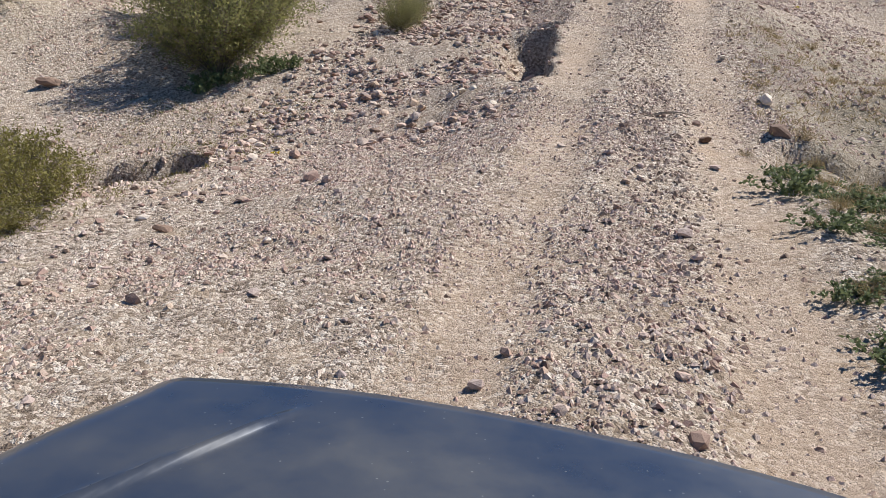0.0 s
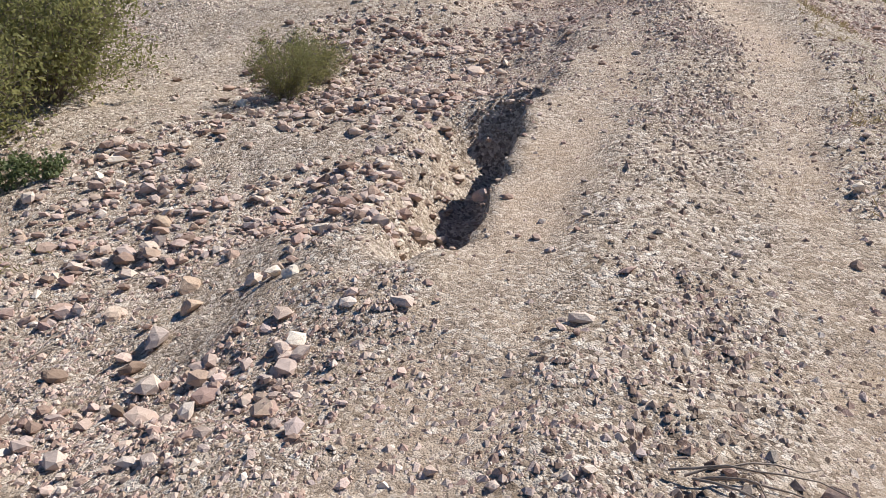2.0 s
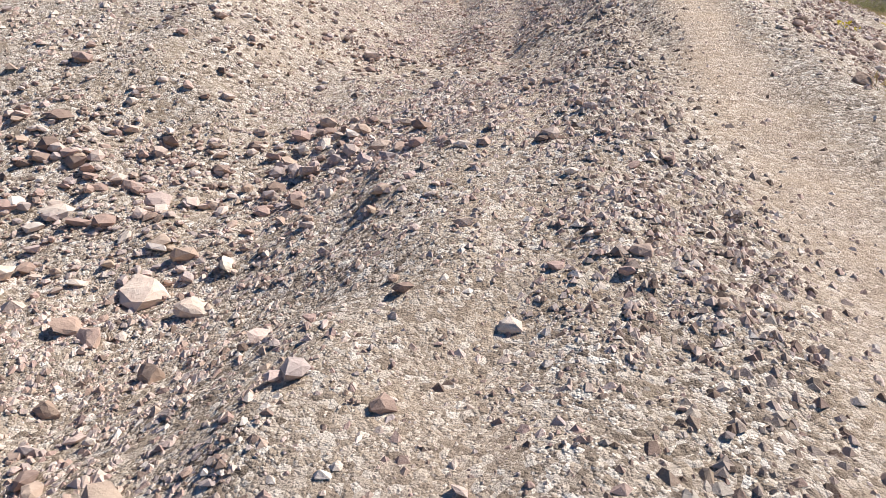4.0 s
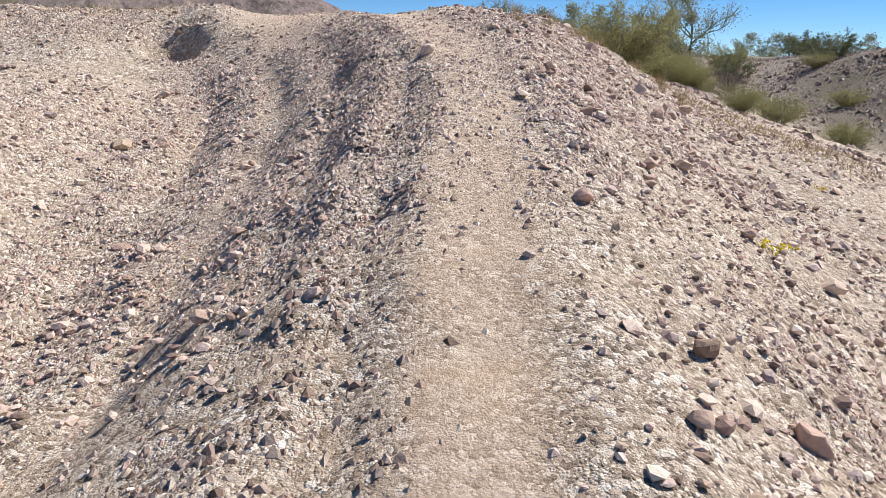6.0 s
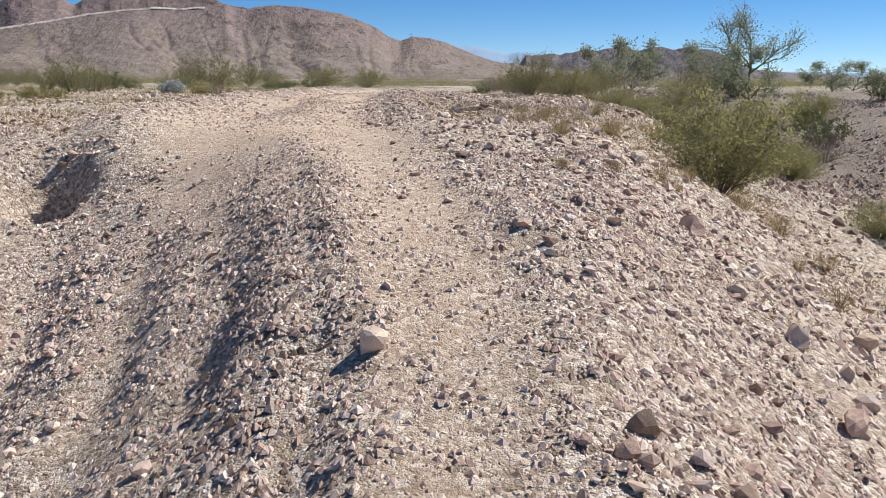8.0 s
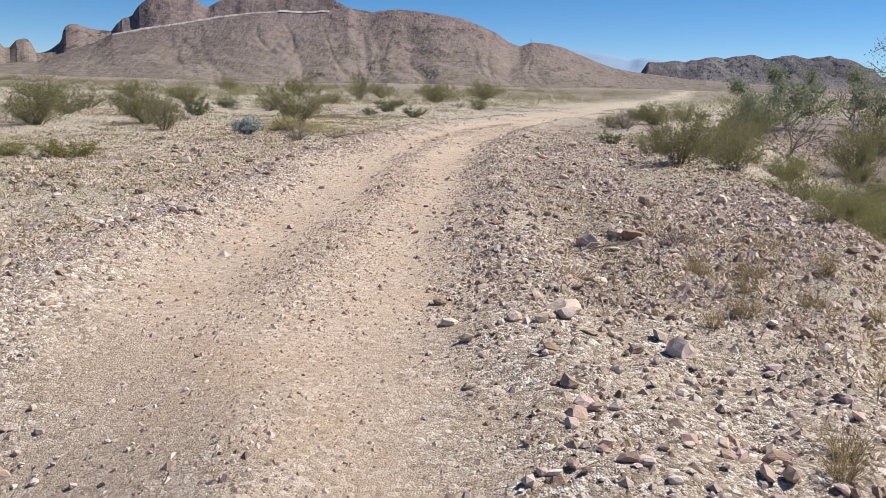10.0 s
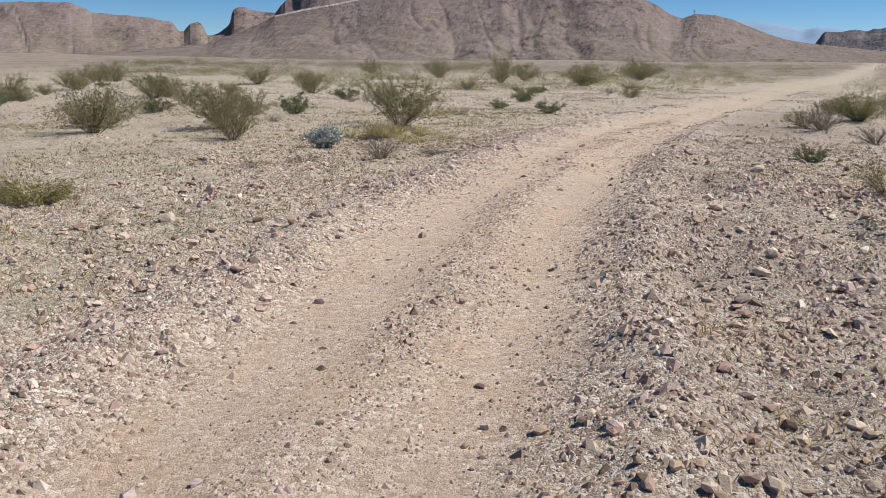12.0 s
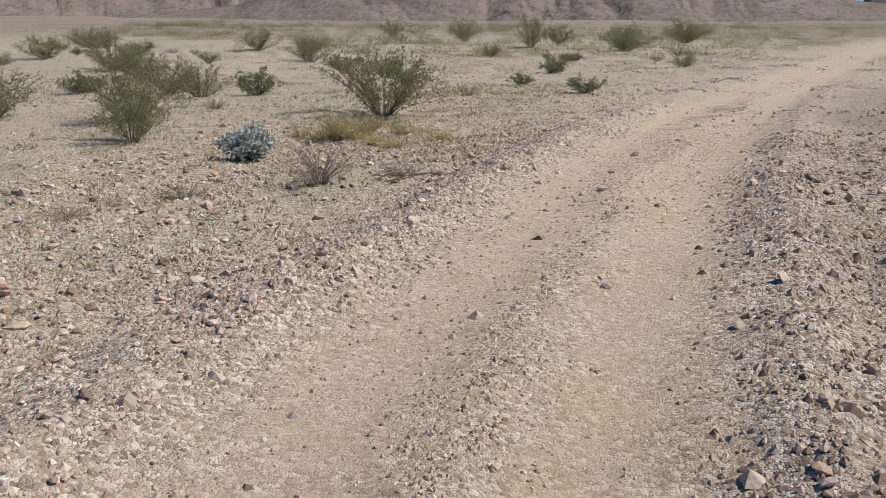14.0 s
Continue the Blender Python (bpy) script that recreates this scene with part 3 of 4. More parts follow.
def scatter(n, x0, x1, y0, y1, lo, hi, keep, power=2.4):
    ys = rng.uniform(y0, y1, n)
    xs = track_x(ys) + rng.uniform(x0, x1, n)
    ok = rng.uniform(0, 1, n) < keep(xs, ys) * (1 - np.clip(pothole(xs, ys) * 3, 0, 1)) * (1 - 0.9 * np.clip((cut_line(xs, ys) - 0.75) * 4, 0, 1))
    # fields thin out at their ends
    ok &= rng.uniform(0, 1, n) < smooth(0, 1.9, ys - y0) * smooth(0, 1.9, y1 - ys)
    xs, ys = xs[ok], ys[ok]
    s = lo * (hi / lo) ** (rng.uniform(0, 1, len(xs)) ** power)
    return xs, ys, s


def keep_gravel(x, y):
    patch = np.clip(0.54 + 3.2 * fbm(x * 0.55, y * 0.45, 4, 70), 0.05, 1)
    return patch * (1 - (0.86 + 0.05 * smooth(3, 7, y)) * lanes(x, y))


def keep_side(x, y):
    """Coarser stones off the lanes, gathered in drifts."""
    patch = np.clip(0.4 + 1.9 * fbm(x * 0.7, y * 0.35, 3, 75), 0.03, 1)
    return patch * (1 - 0.95 * lanes(x, y))


def keep_strip(x, y):
    """The stony strip between the lanes, coarse on the climb."""
    u = x - track_x(y)
    return np.exp(-((u + 0.05 - 0.45 * (1 - smooth(-7, -4, y))) / 0.36) ** 2) * np.clip(0.7 + 1.2 * fbm(x, y * 0.6, 2, 77), 0.1, 1)


# ---- plants ----
def tubes(paths, sides=3):
    """One mesh of tapered stems: paths are (points, radius at foot, radius at tip)."""
    verts, quads, n0 = [], [], 0
    for pts, r0, r1 in paths:
        pts = np.asarray(pts, float)
        k = len(pts)
        d = np.gradient(pts, axis=0)
        d /= np.linalg.norm(d, axis=1)[:, None] + 1e-9
        a = np.cross(d, np.array([0.31, 0.17, 0.94]))
        a /= np.linalg.norm(a, axis=1)[:, None] + 1e-9
        b = np.cross(d, a)
        r = np.linspace(r0, r1, k)[:, None, None]
        ang = np.arange(sides) * 2 * np.pi / sides
        ring = pts[:, None] + r * (a[:, None] * np.cos(ang)[None, :, None] + b[:, None] * np.sin(ang)[None, :, None])
        verts.append(ring.reshape(-1, 3))
        i = np.arange(k - 1)[:, None] * sides + np.arange(sides)[None]
        j = np.arange(k - 1)[:, None] * sides + (np.arange(sides)[None] + 1) % sides
        quads.append(np.stack([i, j, j + sides, i + sides], -1).reshape(-1, 4) + n0)
        n0 += k * sides
    return np.concatenate(verts), np.concatenate(quads)


def leaves(at, long_, wide, rng_):
    """Small folded diamonds at the given places, turned at random."""
    n = len(at)
    d = rng_.normal(size=(n, 3)) + np.array([0, 0, 0.5])
    d /= np.linalg.norm(d, axis=1)[:, None]
    s = np.cross(d, rng_.normal(size=(n, 3)))
    s /= np.linalg.norm(s, axis=1)[:, None] + 1e-9
    l_ = (long_ * rng_.uniform(0.6, 1.3, n))[:, None]
    w_ = (wide * rng_.uniform(0.6, 1.3, n))[:, None]
    co_ = np.stack([at, at + d * l_ * 0.5 + s * w_, at + d * l_, at + d * l_ * 0.5 - s * w_], 1).reshape(-1, 3)
    return co_, np.arange(4 * n).reshape(-1, 4)


def piece(name, co_, faces, n, mat, parent, label="", flat=True):
    m_ = raw_mesh(name, co_, faces, n, not flat)
    m_.materials.append(mat)
    ob = new(name, m_)
    ob.parent = parent
    return tagged(ob, label)


def grow(rng_, stems, height, width, bend, splits, r0):
    """Stem paths of a shrub that fans out from one foot, and the places along them."""
    paths, spots = [], []
    for _ in range(stems):
        a, lean = rng_.uniform(0, 2 * np.pi), rng_.uniform(0.1, 1.0) ** 0.6
        out = width * 0.5 * lean
        h = height * rng_.uniform(0.65, 1.0) * np.sqrt(max(1 - 0.85 * lean ** 2, 0.04))
        t = np.linspace(0, 1, 5)[:, None]
        side = np.array([np.cos(a), np.sin(a), 0])
        pts = side * (0.04 * width + out * t ** (0.8 + 0.3 * bend)) + np.array([0, 0, 1]) * h * t ** (1.0 - 0.2 * bend) + rng_.normal(size=(5, 3)) * 0.035 * height * t
        paths.append((pts, r0, r0 * 0.35))
        for _ in range(splits):
            f = rng_.uniform(0.08, 1.0) ** 0.75
            p = np.array([np.interp(f, t[:, 0], pts[:, i]) for i in range(3)])
            q = rng_.normal(size=3) + side * 0.7 + np.array([0, 0, 0.7])
            q *= height * rng_.uniform(0.10, 0.26) / np.linalg.norm(q)
            paths.append((np.stack([p, p + q]), r0 * 0.45, r0 * 0.2))
            spots.append((p, q))
    return paths, spots


def shrub(name, label, seed, height, width, stems, splits, per, leaf, mats, bend=0.6, r0=0.007, sink=0.05):
    """A shrub thing: an empty at its foot, with branchwork and foliage under it."""
    rng_ = np.random.default_rng(seed)
    root = tagged(new(name), label, "bush")
    paths, spots = grow(rng_, stems, height, width, bend, splits, r0)
    paths = [(np.concatenate([p[:1] - np.array([0, 0, sink]), p[1:]]) if i % (splits + 1) == 0 else p, a, b) for i, (p, a, b) in enumerate(paths)]
    co_, q = tubes(paths)
    tagged(piece("branchwork", co_, q, 4, mats[0], root), kind="stuff")
    if per:
        at = np.concatenate([p + q_ * rng_.uniform(0.1, 1.1, (per, 1)) + rng_.normal(size=(per, 3)) * 0.028 * (height / 1.2) for p, q_ in spots])
        co_, q = leaves(at, leaf[0], leaf[1], rng_)
        tagged(piece("foliage", co_, q, 4, mats[1], root), kind="stuff")
    return root


def set_down(ob, x, y, size=1.0, turn=0.0, lift=0.0, squash=1.0):
    ob.location = (x, y, float(ground_z(x, y)) + lift)
    ob.rotation_euler = (0, 0, radians(turn))
    ob.scale = (size, size, size * squash)
    return ob


def placed_copies(kinds, spots, group=""):
    for k, (x, y, size, squash) in enumerate(spots):
        src = kinds[k % len(kinds)]
        ob = copy_thing(src, Matrix())
        set_down(ob, x, y, size, (k * 77) % 360, -0.02, squash)
        if group:
            tagged(ob, group=group)


CREO_LABEL = "olive green creosote bush with thin grey stems on gravel"
creosote = [shrub("creosote_bush", CREO_LABEL, 11 + k, 1.2, 1.8, 46, 8, 13, (0.040, 0.011), (M_STEM, M_CREO)) for k in range(3)]
bursage = [shrub("bursage_bush", "low grey green bursage bush on stony ground", 31 + k, 0.55, 0.9, 40, 6, 12, (0.035, 0.010), (M_STEM, M_OLIVE), 0.5, 0.004) for k in range(2)]
brittle = [shrub("brittlebush", "rounded silvery grey brittlebush beside the track", 41, 0.55, 0.85, 46, 6, 12, (0.055, 0.020), (M_STEM, M_GREY), 0.5, 0.005)]
dense = [shrub("creosote_bush", "dense dark green bush in the wash", 51 + k, 1.55, 2.1, 80, 10, 13, (0.045, 0.012), (M_STEM, M_GREEN), 0.6) for k in range(2)]
dead = [shrub("dead_shrub", "leafless grey brown dead shrub on gravel", 61 + k, 0.5, 0.9, 58, 10, 0, (0, 0), (M_DEAD, M_STRAW), 0.7, 0.005) for k in range(2)]
straw = [shrub("grass_clump", "clump of dry straw coloured grass", 71 + k, 0.38, 0.5, 90, 1, 3, (0.05, 0.004), (M_STRAW, M_STRAW), 0.5, 0.0022) for k in range(2)]
herb = [shrub("green_herb", "low fresh green weed beside the track", 81, 0.15, 0.45, 22, 4, 6, (0.030, 0.010), (M_HERB, M_HERB), 0.5, 0.003)]
flower = [shrub("yellow_wildflower", "small wildflower with yellow petals on gravel", 91, 0.16, 0.2, 9, 1, 5, (0.03, 0.014), (M_GREEN, M_YELLOW), 0.4, 0.002)]

set_down(creosote[0], -7.8, 27.6, 1.2, 10)
set_down(creosote[1], -13.4, 23.4, 1.1, 60, 0, 0.9)
set_down(creosote[2], -9.95, 23.5, 0.62, 100, 0, 1.25)
placed_copies(creosote, [(-21.4, 36.2, 1.2, 0.85), (-27.9, 35.6, 1.3, 0.8), (-17.8, 33.3, 1.0, 0.8), (-14.8, 25.4, 1.0, 0.9), (-11.4, 25.4, 0.95, 1.0), (-38, 54, 1.5, 0.8), (-8.5, 60.4, 1.9, 0.7), (-15, 65.4, 1.3, 1.3), (-14.3, 70, 1.4, 0.8),
              (-23.5, 53.3, 1.1, 0.8), (-27, 53.7, 1.4, 0.7), (-36, 92, 1.6, 0.9), (-8.4, 98, 2.8, 0.6), (-23.6, 78, 1.7, 0.9), (-40.8, 55.9, 1.5, 0.8), (-10, 68.6, 1.5, 0.9), (-7, 79, 1.9, 0.8), (-19, 45, 1.2, 0.8), (-31, 43, 1.3, 0.8),
              (1.95, 17.6, 0.85, 1.0), (2.7, 16.9, 0.66, 0.95), (3.1, 14.8, 0.5, 1.0), (1.7, 31.4, 0.7, 0.6), (3.2, 34.0, 0.8, 0.7), (3.9, 22.6, 0.8, 0.9), (5.6, 19.5, 0.85, 1.0), (3.3, 33.9, 1.1, 0.7), (6.4, 33.9, 1.2, 0.9), (7.0, 24.5, 1.0, 1.0), (8.6, 28.0, 1.1, 1.0), (5.2, 27.5, 0.95, 0.9), (2.7, 20.2, 0.6, 0.9), (4.6, 16.0, 0.75, 0.9), (1.7, 19.6, 0.5, 0.9), (2.9, 19.0, 0.7, 0.9)])
set_down(dense[0], 3.0, 8.0, 0.82, 40, -0.08)
set_down(dense[1], 6.3, 14.9, 0.6, 140, 0, 0.8)
placed_copies(dense, [(5.6, 12.4, 0.5, 0.8), (7.9, 20.8, 0.75, 0.8), (8.6, 11.6, 0.45, 0.6), (10.2, 16.4, 0.5, 0.6), (10.4, 23.0, 0.8, 0.8)])
set_down(brittle[0], -7.5, 22.8, 0.9, 0, 0, 0.85)
set_down(bursage[0], -21.0, 24.5, 1.0, 0)
set_down(bursage[1], -13.2, 17.5, 1.1, 0)
placed_copies(bursage, [(-12, 30, 1.2, 1), (-5.2, 33, 1.0, 0.8), (-16, 29, 1.2, 0.8), (-20, 26, 1.2, 0.8), (-18, 21, 1.0, 0.8), (-24, 31, 1.3, 0.8), (8.8, 18.5, 1.5, 1.0), (11, 17, 1.4, 1), (12.4, 21, 1.4, 1), (9.4, 8.8, 1.3, 0.9),
              (-10.5, 35, 1.2, 0.8), (-15, 40, 1.3, 0.8), (-8, 42, 1.2, 0.8), (-30, 48, 1.5, 0.8), (14, 26, 1.8, 1.0), (11, 31, 1.6, 1.0), (1.2, 24, 0.8, 0.8)])
set_down(dead[0], -5.9, 21.7, 1.0, 0, 0, 0.9)
set_down(dead[1], 2.0, 30.6, 1.4, 0)
placed_copies(dead, [(-6.7, 20.4, 0.7, 0.7), (-6.95, 19.1, 0.5, 0.6), (-5.4, 57, 1.5, 0.8), (2.9, 28.6, 1.2, 0.8), (1.0, 10.4, 0.6, 0.6), (-5.2, 22.4, 0.8, 0.5), (8.0, 16.5, 1.4, 1.0)])
set_down(straw[0], -7.4, 25.0, 1.3, 0)
set_down(straw[1], -7.0, 25.3, 1.2, 0)
rs_ = random.Random(5)
lime = [shrub("grass_clump", "clump of yellow green grass below a bush", 75, 0.36, 0.62, 110, 1, 3, (0.06, 0.005), (M_LIME, M_LIME), 0.6, 0.0026)]
set_down(lime[0], -7.1, 24.7, 1.2, 0)
placed_copies(lime, [(-7.1 + rs_.uniform(-0.8, 1.3), 25.2 + rs_.uniform(-0.8, 0.9), rs_.uniform(0.7, 1.1), rs_.uniform(0.6, 0.9)) for _ in range(9)])
placed_copies(straw, [(rs_.uniform(0.9, 3.3), rs_.uniform(4.7, 9.6), rs_.uniform(0.3, 0.6), 1.1) for _ in range(34)]
              + [(rs_.uniform(2.0, 4.0), rs_.uniform(12.0, 24.0), rs_.uniform(0.5, 0.9), 0.7) for _ in range(20)])
set_down(herb[0], -1.75, -15.5, 1.4, 0)
placed_copies(herb, [(-1.9, -16.6, 1.2, 0.8), (-1.5, -14.9, 1.1, 0.7), (-2.2, -17.6, 1.0, 0.8), (-1.3, -15.8, 1.3, 0.8), (-2.3, -18.3, 1.1, 0.8), (-1.2, -16.9, 1.5, 0.9), (-8.0, -9.4, 1.5, 0.9), (-7.2, -8.9, 1.3, 0.9)])
set_down(flower[0], 1.9, -0.25, 0.8, 0)
placed_copies(flower, [(3.4, 2.2, 0.6, 1.0), (3.7, -1.2, 0.7, 1.0), (-6.4, -12.4, 0.6, 1.0), (2.05, -0.05, 0.6, 1.0)])
for k in range(26):
    s_ = k / 25
    x, y = 3.4 + 6.0 * s_ + rs_.uniform(-1.0, 1.2), 12.0 + 16.0 * s_ * rs_.uniform(0.6, 1.1) + rs_.uniform(-0.8, 0.8)
    placed_copies([(creosote + dense)[k % 5]], [(x, y, rs_.uniform(0.34, 0.54), rs_.uniform(0.7, 0.95))])
for k in range(16):
    # bushes that fill the bottom of the wash
    y = 11.5 + 0.5 * k + rs_.uniform(-0.4, 0.4)
    x = float(track_x(y)) + rs_.uniform(6.4, 8.6)
    placed_copies([(dense + creosote)[k % 5]], [(x, y, rs_.uniform(0.42, 0.62), rs_.uniform(0.7, 0.95))])
placed_copies(dense, [(5.2, 8.7, 0.42, 0.8), (6.1, 9.2, 0.46, 0.8), (6.9, 8.3, 0.42, 0.8)])
# on the low ground by the crossing
lush = [shrub("creosote_bush", "large lush olive green bush above the ditch", 55, 1.75, 2.3, 120, 11, 15, (0.05, 0.014), (M_STEM, M_GREEN), 0.6)]
set_down(lush[0], -7.95, -9.0, 1.0, 30, -0.02, 0.9)
placed_copies(lush, [(-7.65, -7.5, 0.95, 0.95), (-8.7, -6.9, 1.0, 0.9)])
placed_copies(dense, [(-11.9, -8.2, 0.9, 0.8)])
placed_copies(herb, [(-0.98 - 1.2 * k / 17 + rs_.uniform(-0.25, 0.35), -14.4 - 4.3 * k / 17 + rs_.uniform(-0.3, 0.3), rs_.uniform(0.7, 1.3), rs_.uniform(0.35, 0.7)) for k in range(18)])
placed_copies(straw, [(-0.95 - 1.2 * k / 13 + rs_.uniform(-0.3, 0.5), -14.0 - 4.3 * k / 13 + rs_.uniform(-0.3, 0.3), rs_.uniform(0.3, 0.55), rs_.uniform(0.7, 1.0)) for k in range(12)])
placed_copies(herb, [(-8.0 + 0.28 * k, -9.7 + 0.17 * k, 1.3, 1.2) for k in range(5)])
ygreen = [shrub("bursage_bush", "yellowish green feathery bush on gravel", 101, 0.55, 1.0, 60, 8, 10, (0.034, 0.006), (M_STEM, M_YGREEN), 0.5, 0.003)]
set_down(ygreen[0], -8.4, -14.55, 1.3, 20, 0, 0.95)
placed_copies(ygreen, [(-7.9, 15.9, 1.1, 0.6), (-8.8, 15.6, 0.9, 0.6), (-7.85, -15.2, 1.1, 0.85), (-8.65, -15.2, 1.4, 0.9), (-9.3, -13.2, 1.3, 0.9), (-9.0, -14.2, 1.4, 0.9), (-7.75, -15.9, 0.8, 0.7), (3.0, 9.9, 0.5, 1.0)])
placed_copies(dense, [(-5.35, -6.9, 0.42, 1.2), (-5.15, -6.3, 0.36, 1.2)])
placed_copies(straw, [(-1.2 + rs_.uniform(-0.5, 0.7), -16.0 + rs_.uniform(-2.4, 2.0), rs_.uniform(0.3, 0.5), 0.9) for _ in range(12)] + [(rs_.uniform(0.5, 4.0), rs_.uniform(-13, -6), rs_.uniform(0.4, 0.8), 0.7) for _ in range(18)])


for k in range(46):
    y = rs_.uniform(27, 52)
    x = rs_.uniform(-1.05, 0.25) * y * 0.75
    if abs(x - float(track_x(y))) > 4:
        placed_copies([(bursage + creosote + dead)[k % 7]], [(x, y, rs_.uniform(0.5, 1.0), 0.8)])

# thinly spread bushes on the open desert to both sides
for k in range(70):
    side_ = -1 if k % 2 else 1
    y = rs_.uniform(-38, 6)
    x = float(track_x(max(y, -20))) + side_ * rs_.uniform(13, 38)
    placed_copies([(bursage + creosote + dead)[k % 7]], [(x, y, rs_.uniform(0.5, 1.1), 0.85)])

# ---- far scrub on the plain ----
def scrub_field(name, label, n, x0, x1, y0, y1, lo, hi, per, mat, seed):
    """Many small far shrubs as one object."""
    rng_ = np.random.default_rng(seed)
    ys = y0 * (y1 / y0) ** rng_.uniform(0, 1, n)
    xs = (rng_.uniform(x0, x1, n)) * ys / y1 * 1.0 + track_x(ys) * 0
    ok = (np.abs(xs - track_x(ys)) > 3.0) & (fbm(xs * 0.08, ys * 0.08, 3, seed) > -0.12)
    xs, ys = xs[ok], ys[ok]
    s = rng_.uniform(lo, hi, len(xs)) * (0.6 + ys / 110)
    m = len(xs)
    a = rng_.uniform(0, 2 * np.pi, (m, per))
    r = np.sqrt(rng_.uniform(0, 1, (m, per)))
    zz = rng_.uniform(0, 1, (m, per)) * np.sqrt(np.maximum(1 - r ** 2, 0.03))
    at = np.stack([xs[:, None] + s[:, None] * r * np.cos(a), ys[:, None] + s[:, None] * r * np.sin(a), ground_z(xs, ys)[:, None] + s[:, None] * zz * 0.85], -1).reshape(-1, 3)
    size = np.repeat(s, per) * 0.07
    co_, q = leaves(at, size, size * 0.28, rng_)
    m_ = raw_mesh(name, co_, q, 4, False)
    m_.materials.append(mat)
    return tagged(new(name, m_), label, "scrub", kind="stuff")


scrub_field("desert_scrub", "scattered olive desert scrub across the plain", 1500, -150, 90, 50, 190, 0.35, 0.9, 230, M_CREO, 401)
scrub_field("desert_scrub", "low grey bushes scattered across the plain", 1300, -150, 100, 42, 180, 0.16, 0.4, 120, M_OLIVE, 402)
scrub_field("desert_scrub", "low olive bushes scattered beside the track", 1500, -110, 60, 25, 90, 0.10, 0.34, 150, M_OLIVE, 404)
scrub_field("desert_scrub", "small yellowish bushes scattered over the plain", 1100, -110, 60, 24, 90, 0.08, 0.24, 90, M_YGREEN, 405)
scrub_field("dry_grass", "dry straw grass tufts across the plain", 1600, -120, 90, 34, 120, 0.10, 0.25, 50, M_STRAW, 403)


def sprouts(label, n, x0, x1, y0, y1, size, mat, seed):
    """Thin annual grass that comes up between the stones."""
    rng_ = np.random.default_rng(seed)
    ys = rng_.uniform(y0, y1, n)
    xs = track_x(ys) + rng_.uniform(x0, x1, n)
    ok = (fbm(xs * 0.45, ys * 0.45, 3, seed) > rng_.uniform(-0.12, 0.25, n)) & (lanes(xs, ys) < 0.2)
    xs, ys = xs[ok], ys[ok]
    at = np.repeat(np.stack([xs, ys, ground_z(xs, ys) - 0.004], 1), 5, 0)
    at[:, :2] += rng_.normal(size=(len(at), 2)) * size * 0.5
    co_, q = leaves(at, size, size * 0.06, rng_)
    flip = co_[0::4, 2][:, None] * 0 + at[:, 2][:, None]
    co_[:, 2] = np.repeat(flip[:, 0], 4) + np.abs(co_[:, 2] - np.repeat(flip[:, 0], 4))
    m_ = raw_mesh("dry_grass", co_, q, 4, False)
    m_.materials.append(mat)
    return tagged(new("dry_grass", m_), label, "grass", kind="stuff")


sprouts("thin dry grass between the stones", 14000, -16, -2.0, 7, 34, 0.08, M_STRAW, 411)
sprouts("thin olive sprouts between the stones", 16000, -18, -2.2, 7, 36, 0.07, M_YGREEN, 412)
sprouts("thin dry grass on the shoulder of the track", 6000, 1.8, 6.0, 4, 28, 0.07, M_STRAW, 413)
sprouts("thin pale dry grass on the shoulder", 2600, 1.9, 5.6, 3.5, 11, 0.07, M_STRAW, 416)
sprouts("thin dry grass on the bank above the crossing", 6000, 1.5, 6.0, -19, -4, 0.09, M_STRAW, 415)
sprouts("thin olive sprouts on the low ground", 2500, -7.5, -4.0, -18, -10, 0.06, M_YGREEN, 414)


# ---- trees ----
def palo_verde(name, label, seed, height, width, limbs, dead_wood=False):
    """A tree thing: trunk with limbs, and a thin open crown of small leaves."""
    rng_ = np.random.default_rng(seed)
    root = tagged(new(name), label, "tree")
    paths, tips = [], []

    def limb(p, d, length, r, level):
        n = 5
        pts = [p]
        for _ in range(n - 1):
            d = d + rng_.normal(size=3) * 0.15 + np.array([0, 0, 0.04])
            d = d / np.linalg.norm(d)
            pts.append(pts[-1] + d * length / (n - 1))
        pts = np.array(pts)
        paths.append((pts, r, r * 0.5))
        if level == 3:
            tips.append(pts)
            return
        for k_ in range(4 if level else limbs):
            k = rng_.integers(1 if level == 0 else 2, n)
            if level == 0:
                a = 2 * np.pi * (k_ + rng_.uniform(-0.3, 0.3)) / limbs
                q = np.array([np.cos(a), np.sin(a), rng_.uniform(0.45, 1.1)])
                step_ = height * 0.33
            else:
                q = d + rng_.normal(size=3) * 0.6 + np.array([0, 0, 0.05])
                step_ = length * rng_.uniform(0.55, 0.8)
            limb(pts[k], q / np.linalg.norm(q), step_, r * 0.55, level + 1)

    limb(np.array([0, 0, -0.1]), np.array([0.1, 0, 1.0]), height * 0.26, 0.02 * height, 0)
    co_, q = tubes(paths, 4)
    piece("trunk", co_, q, 4, M_DEAD if dead_wood else M_GREENBARK, root)
    if not dead_wood:
        at = np.concatenate([p[rng_.integers(1, 5, 40)] + rng_.normal(size=(40, 3)) * 0.04 * height for p in tips])
        co_, q = leaves(at, 0.12, 0.028, rng_)
        piece("crown", co_, q, 4, M_PALO, root)
    return root


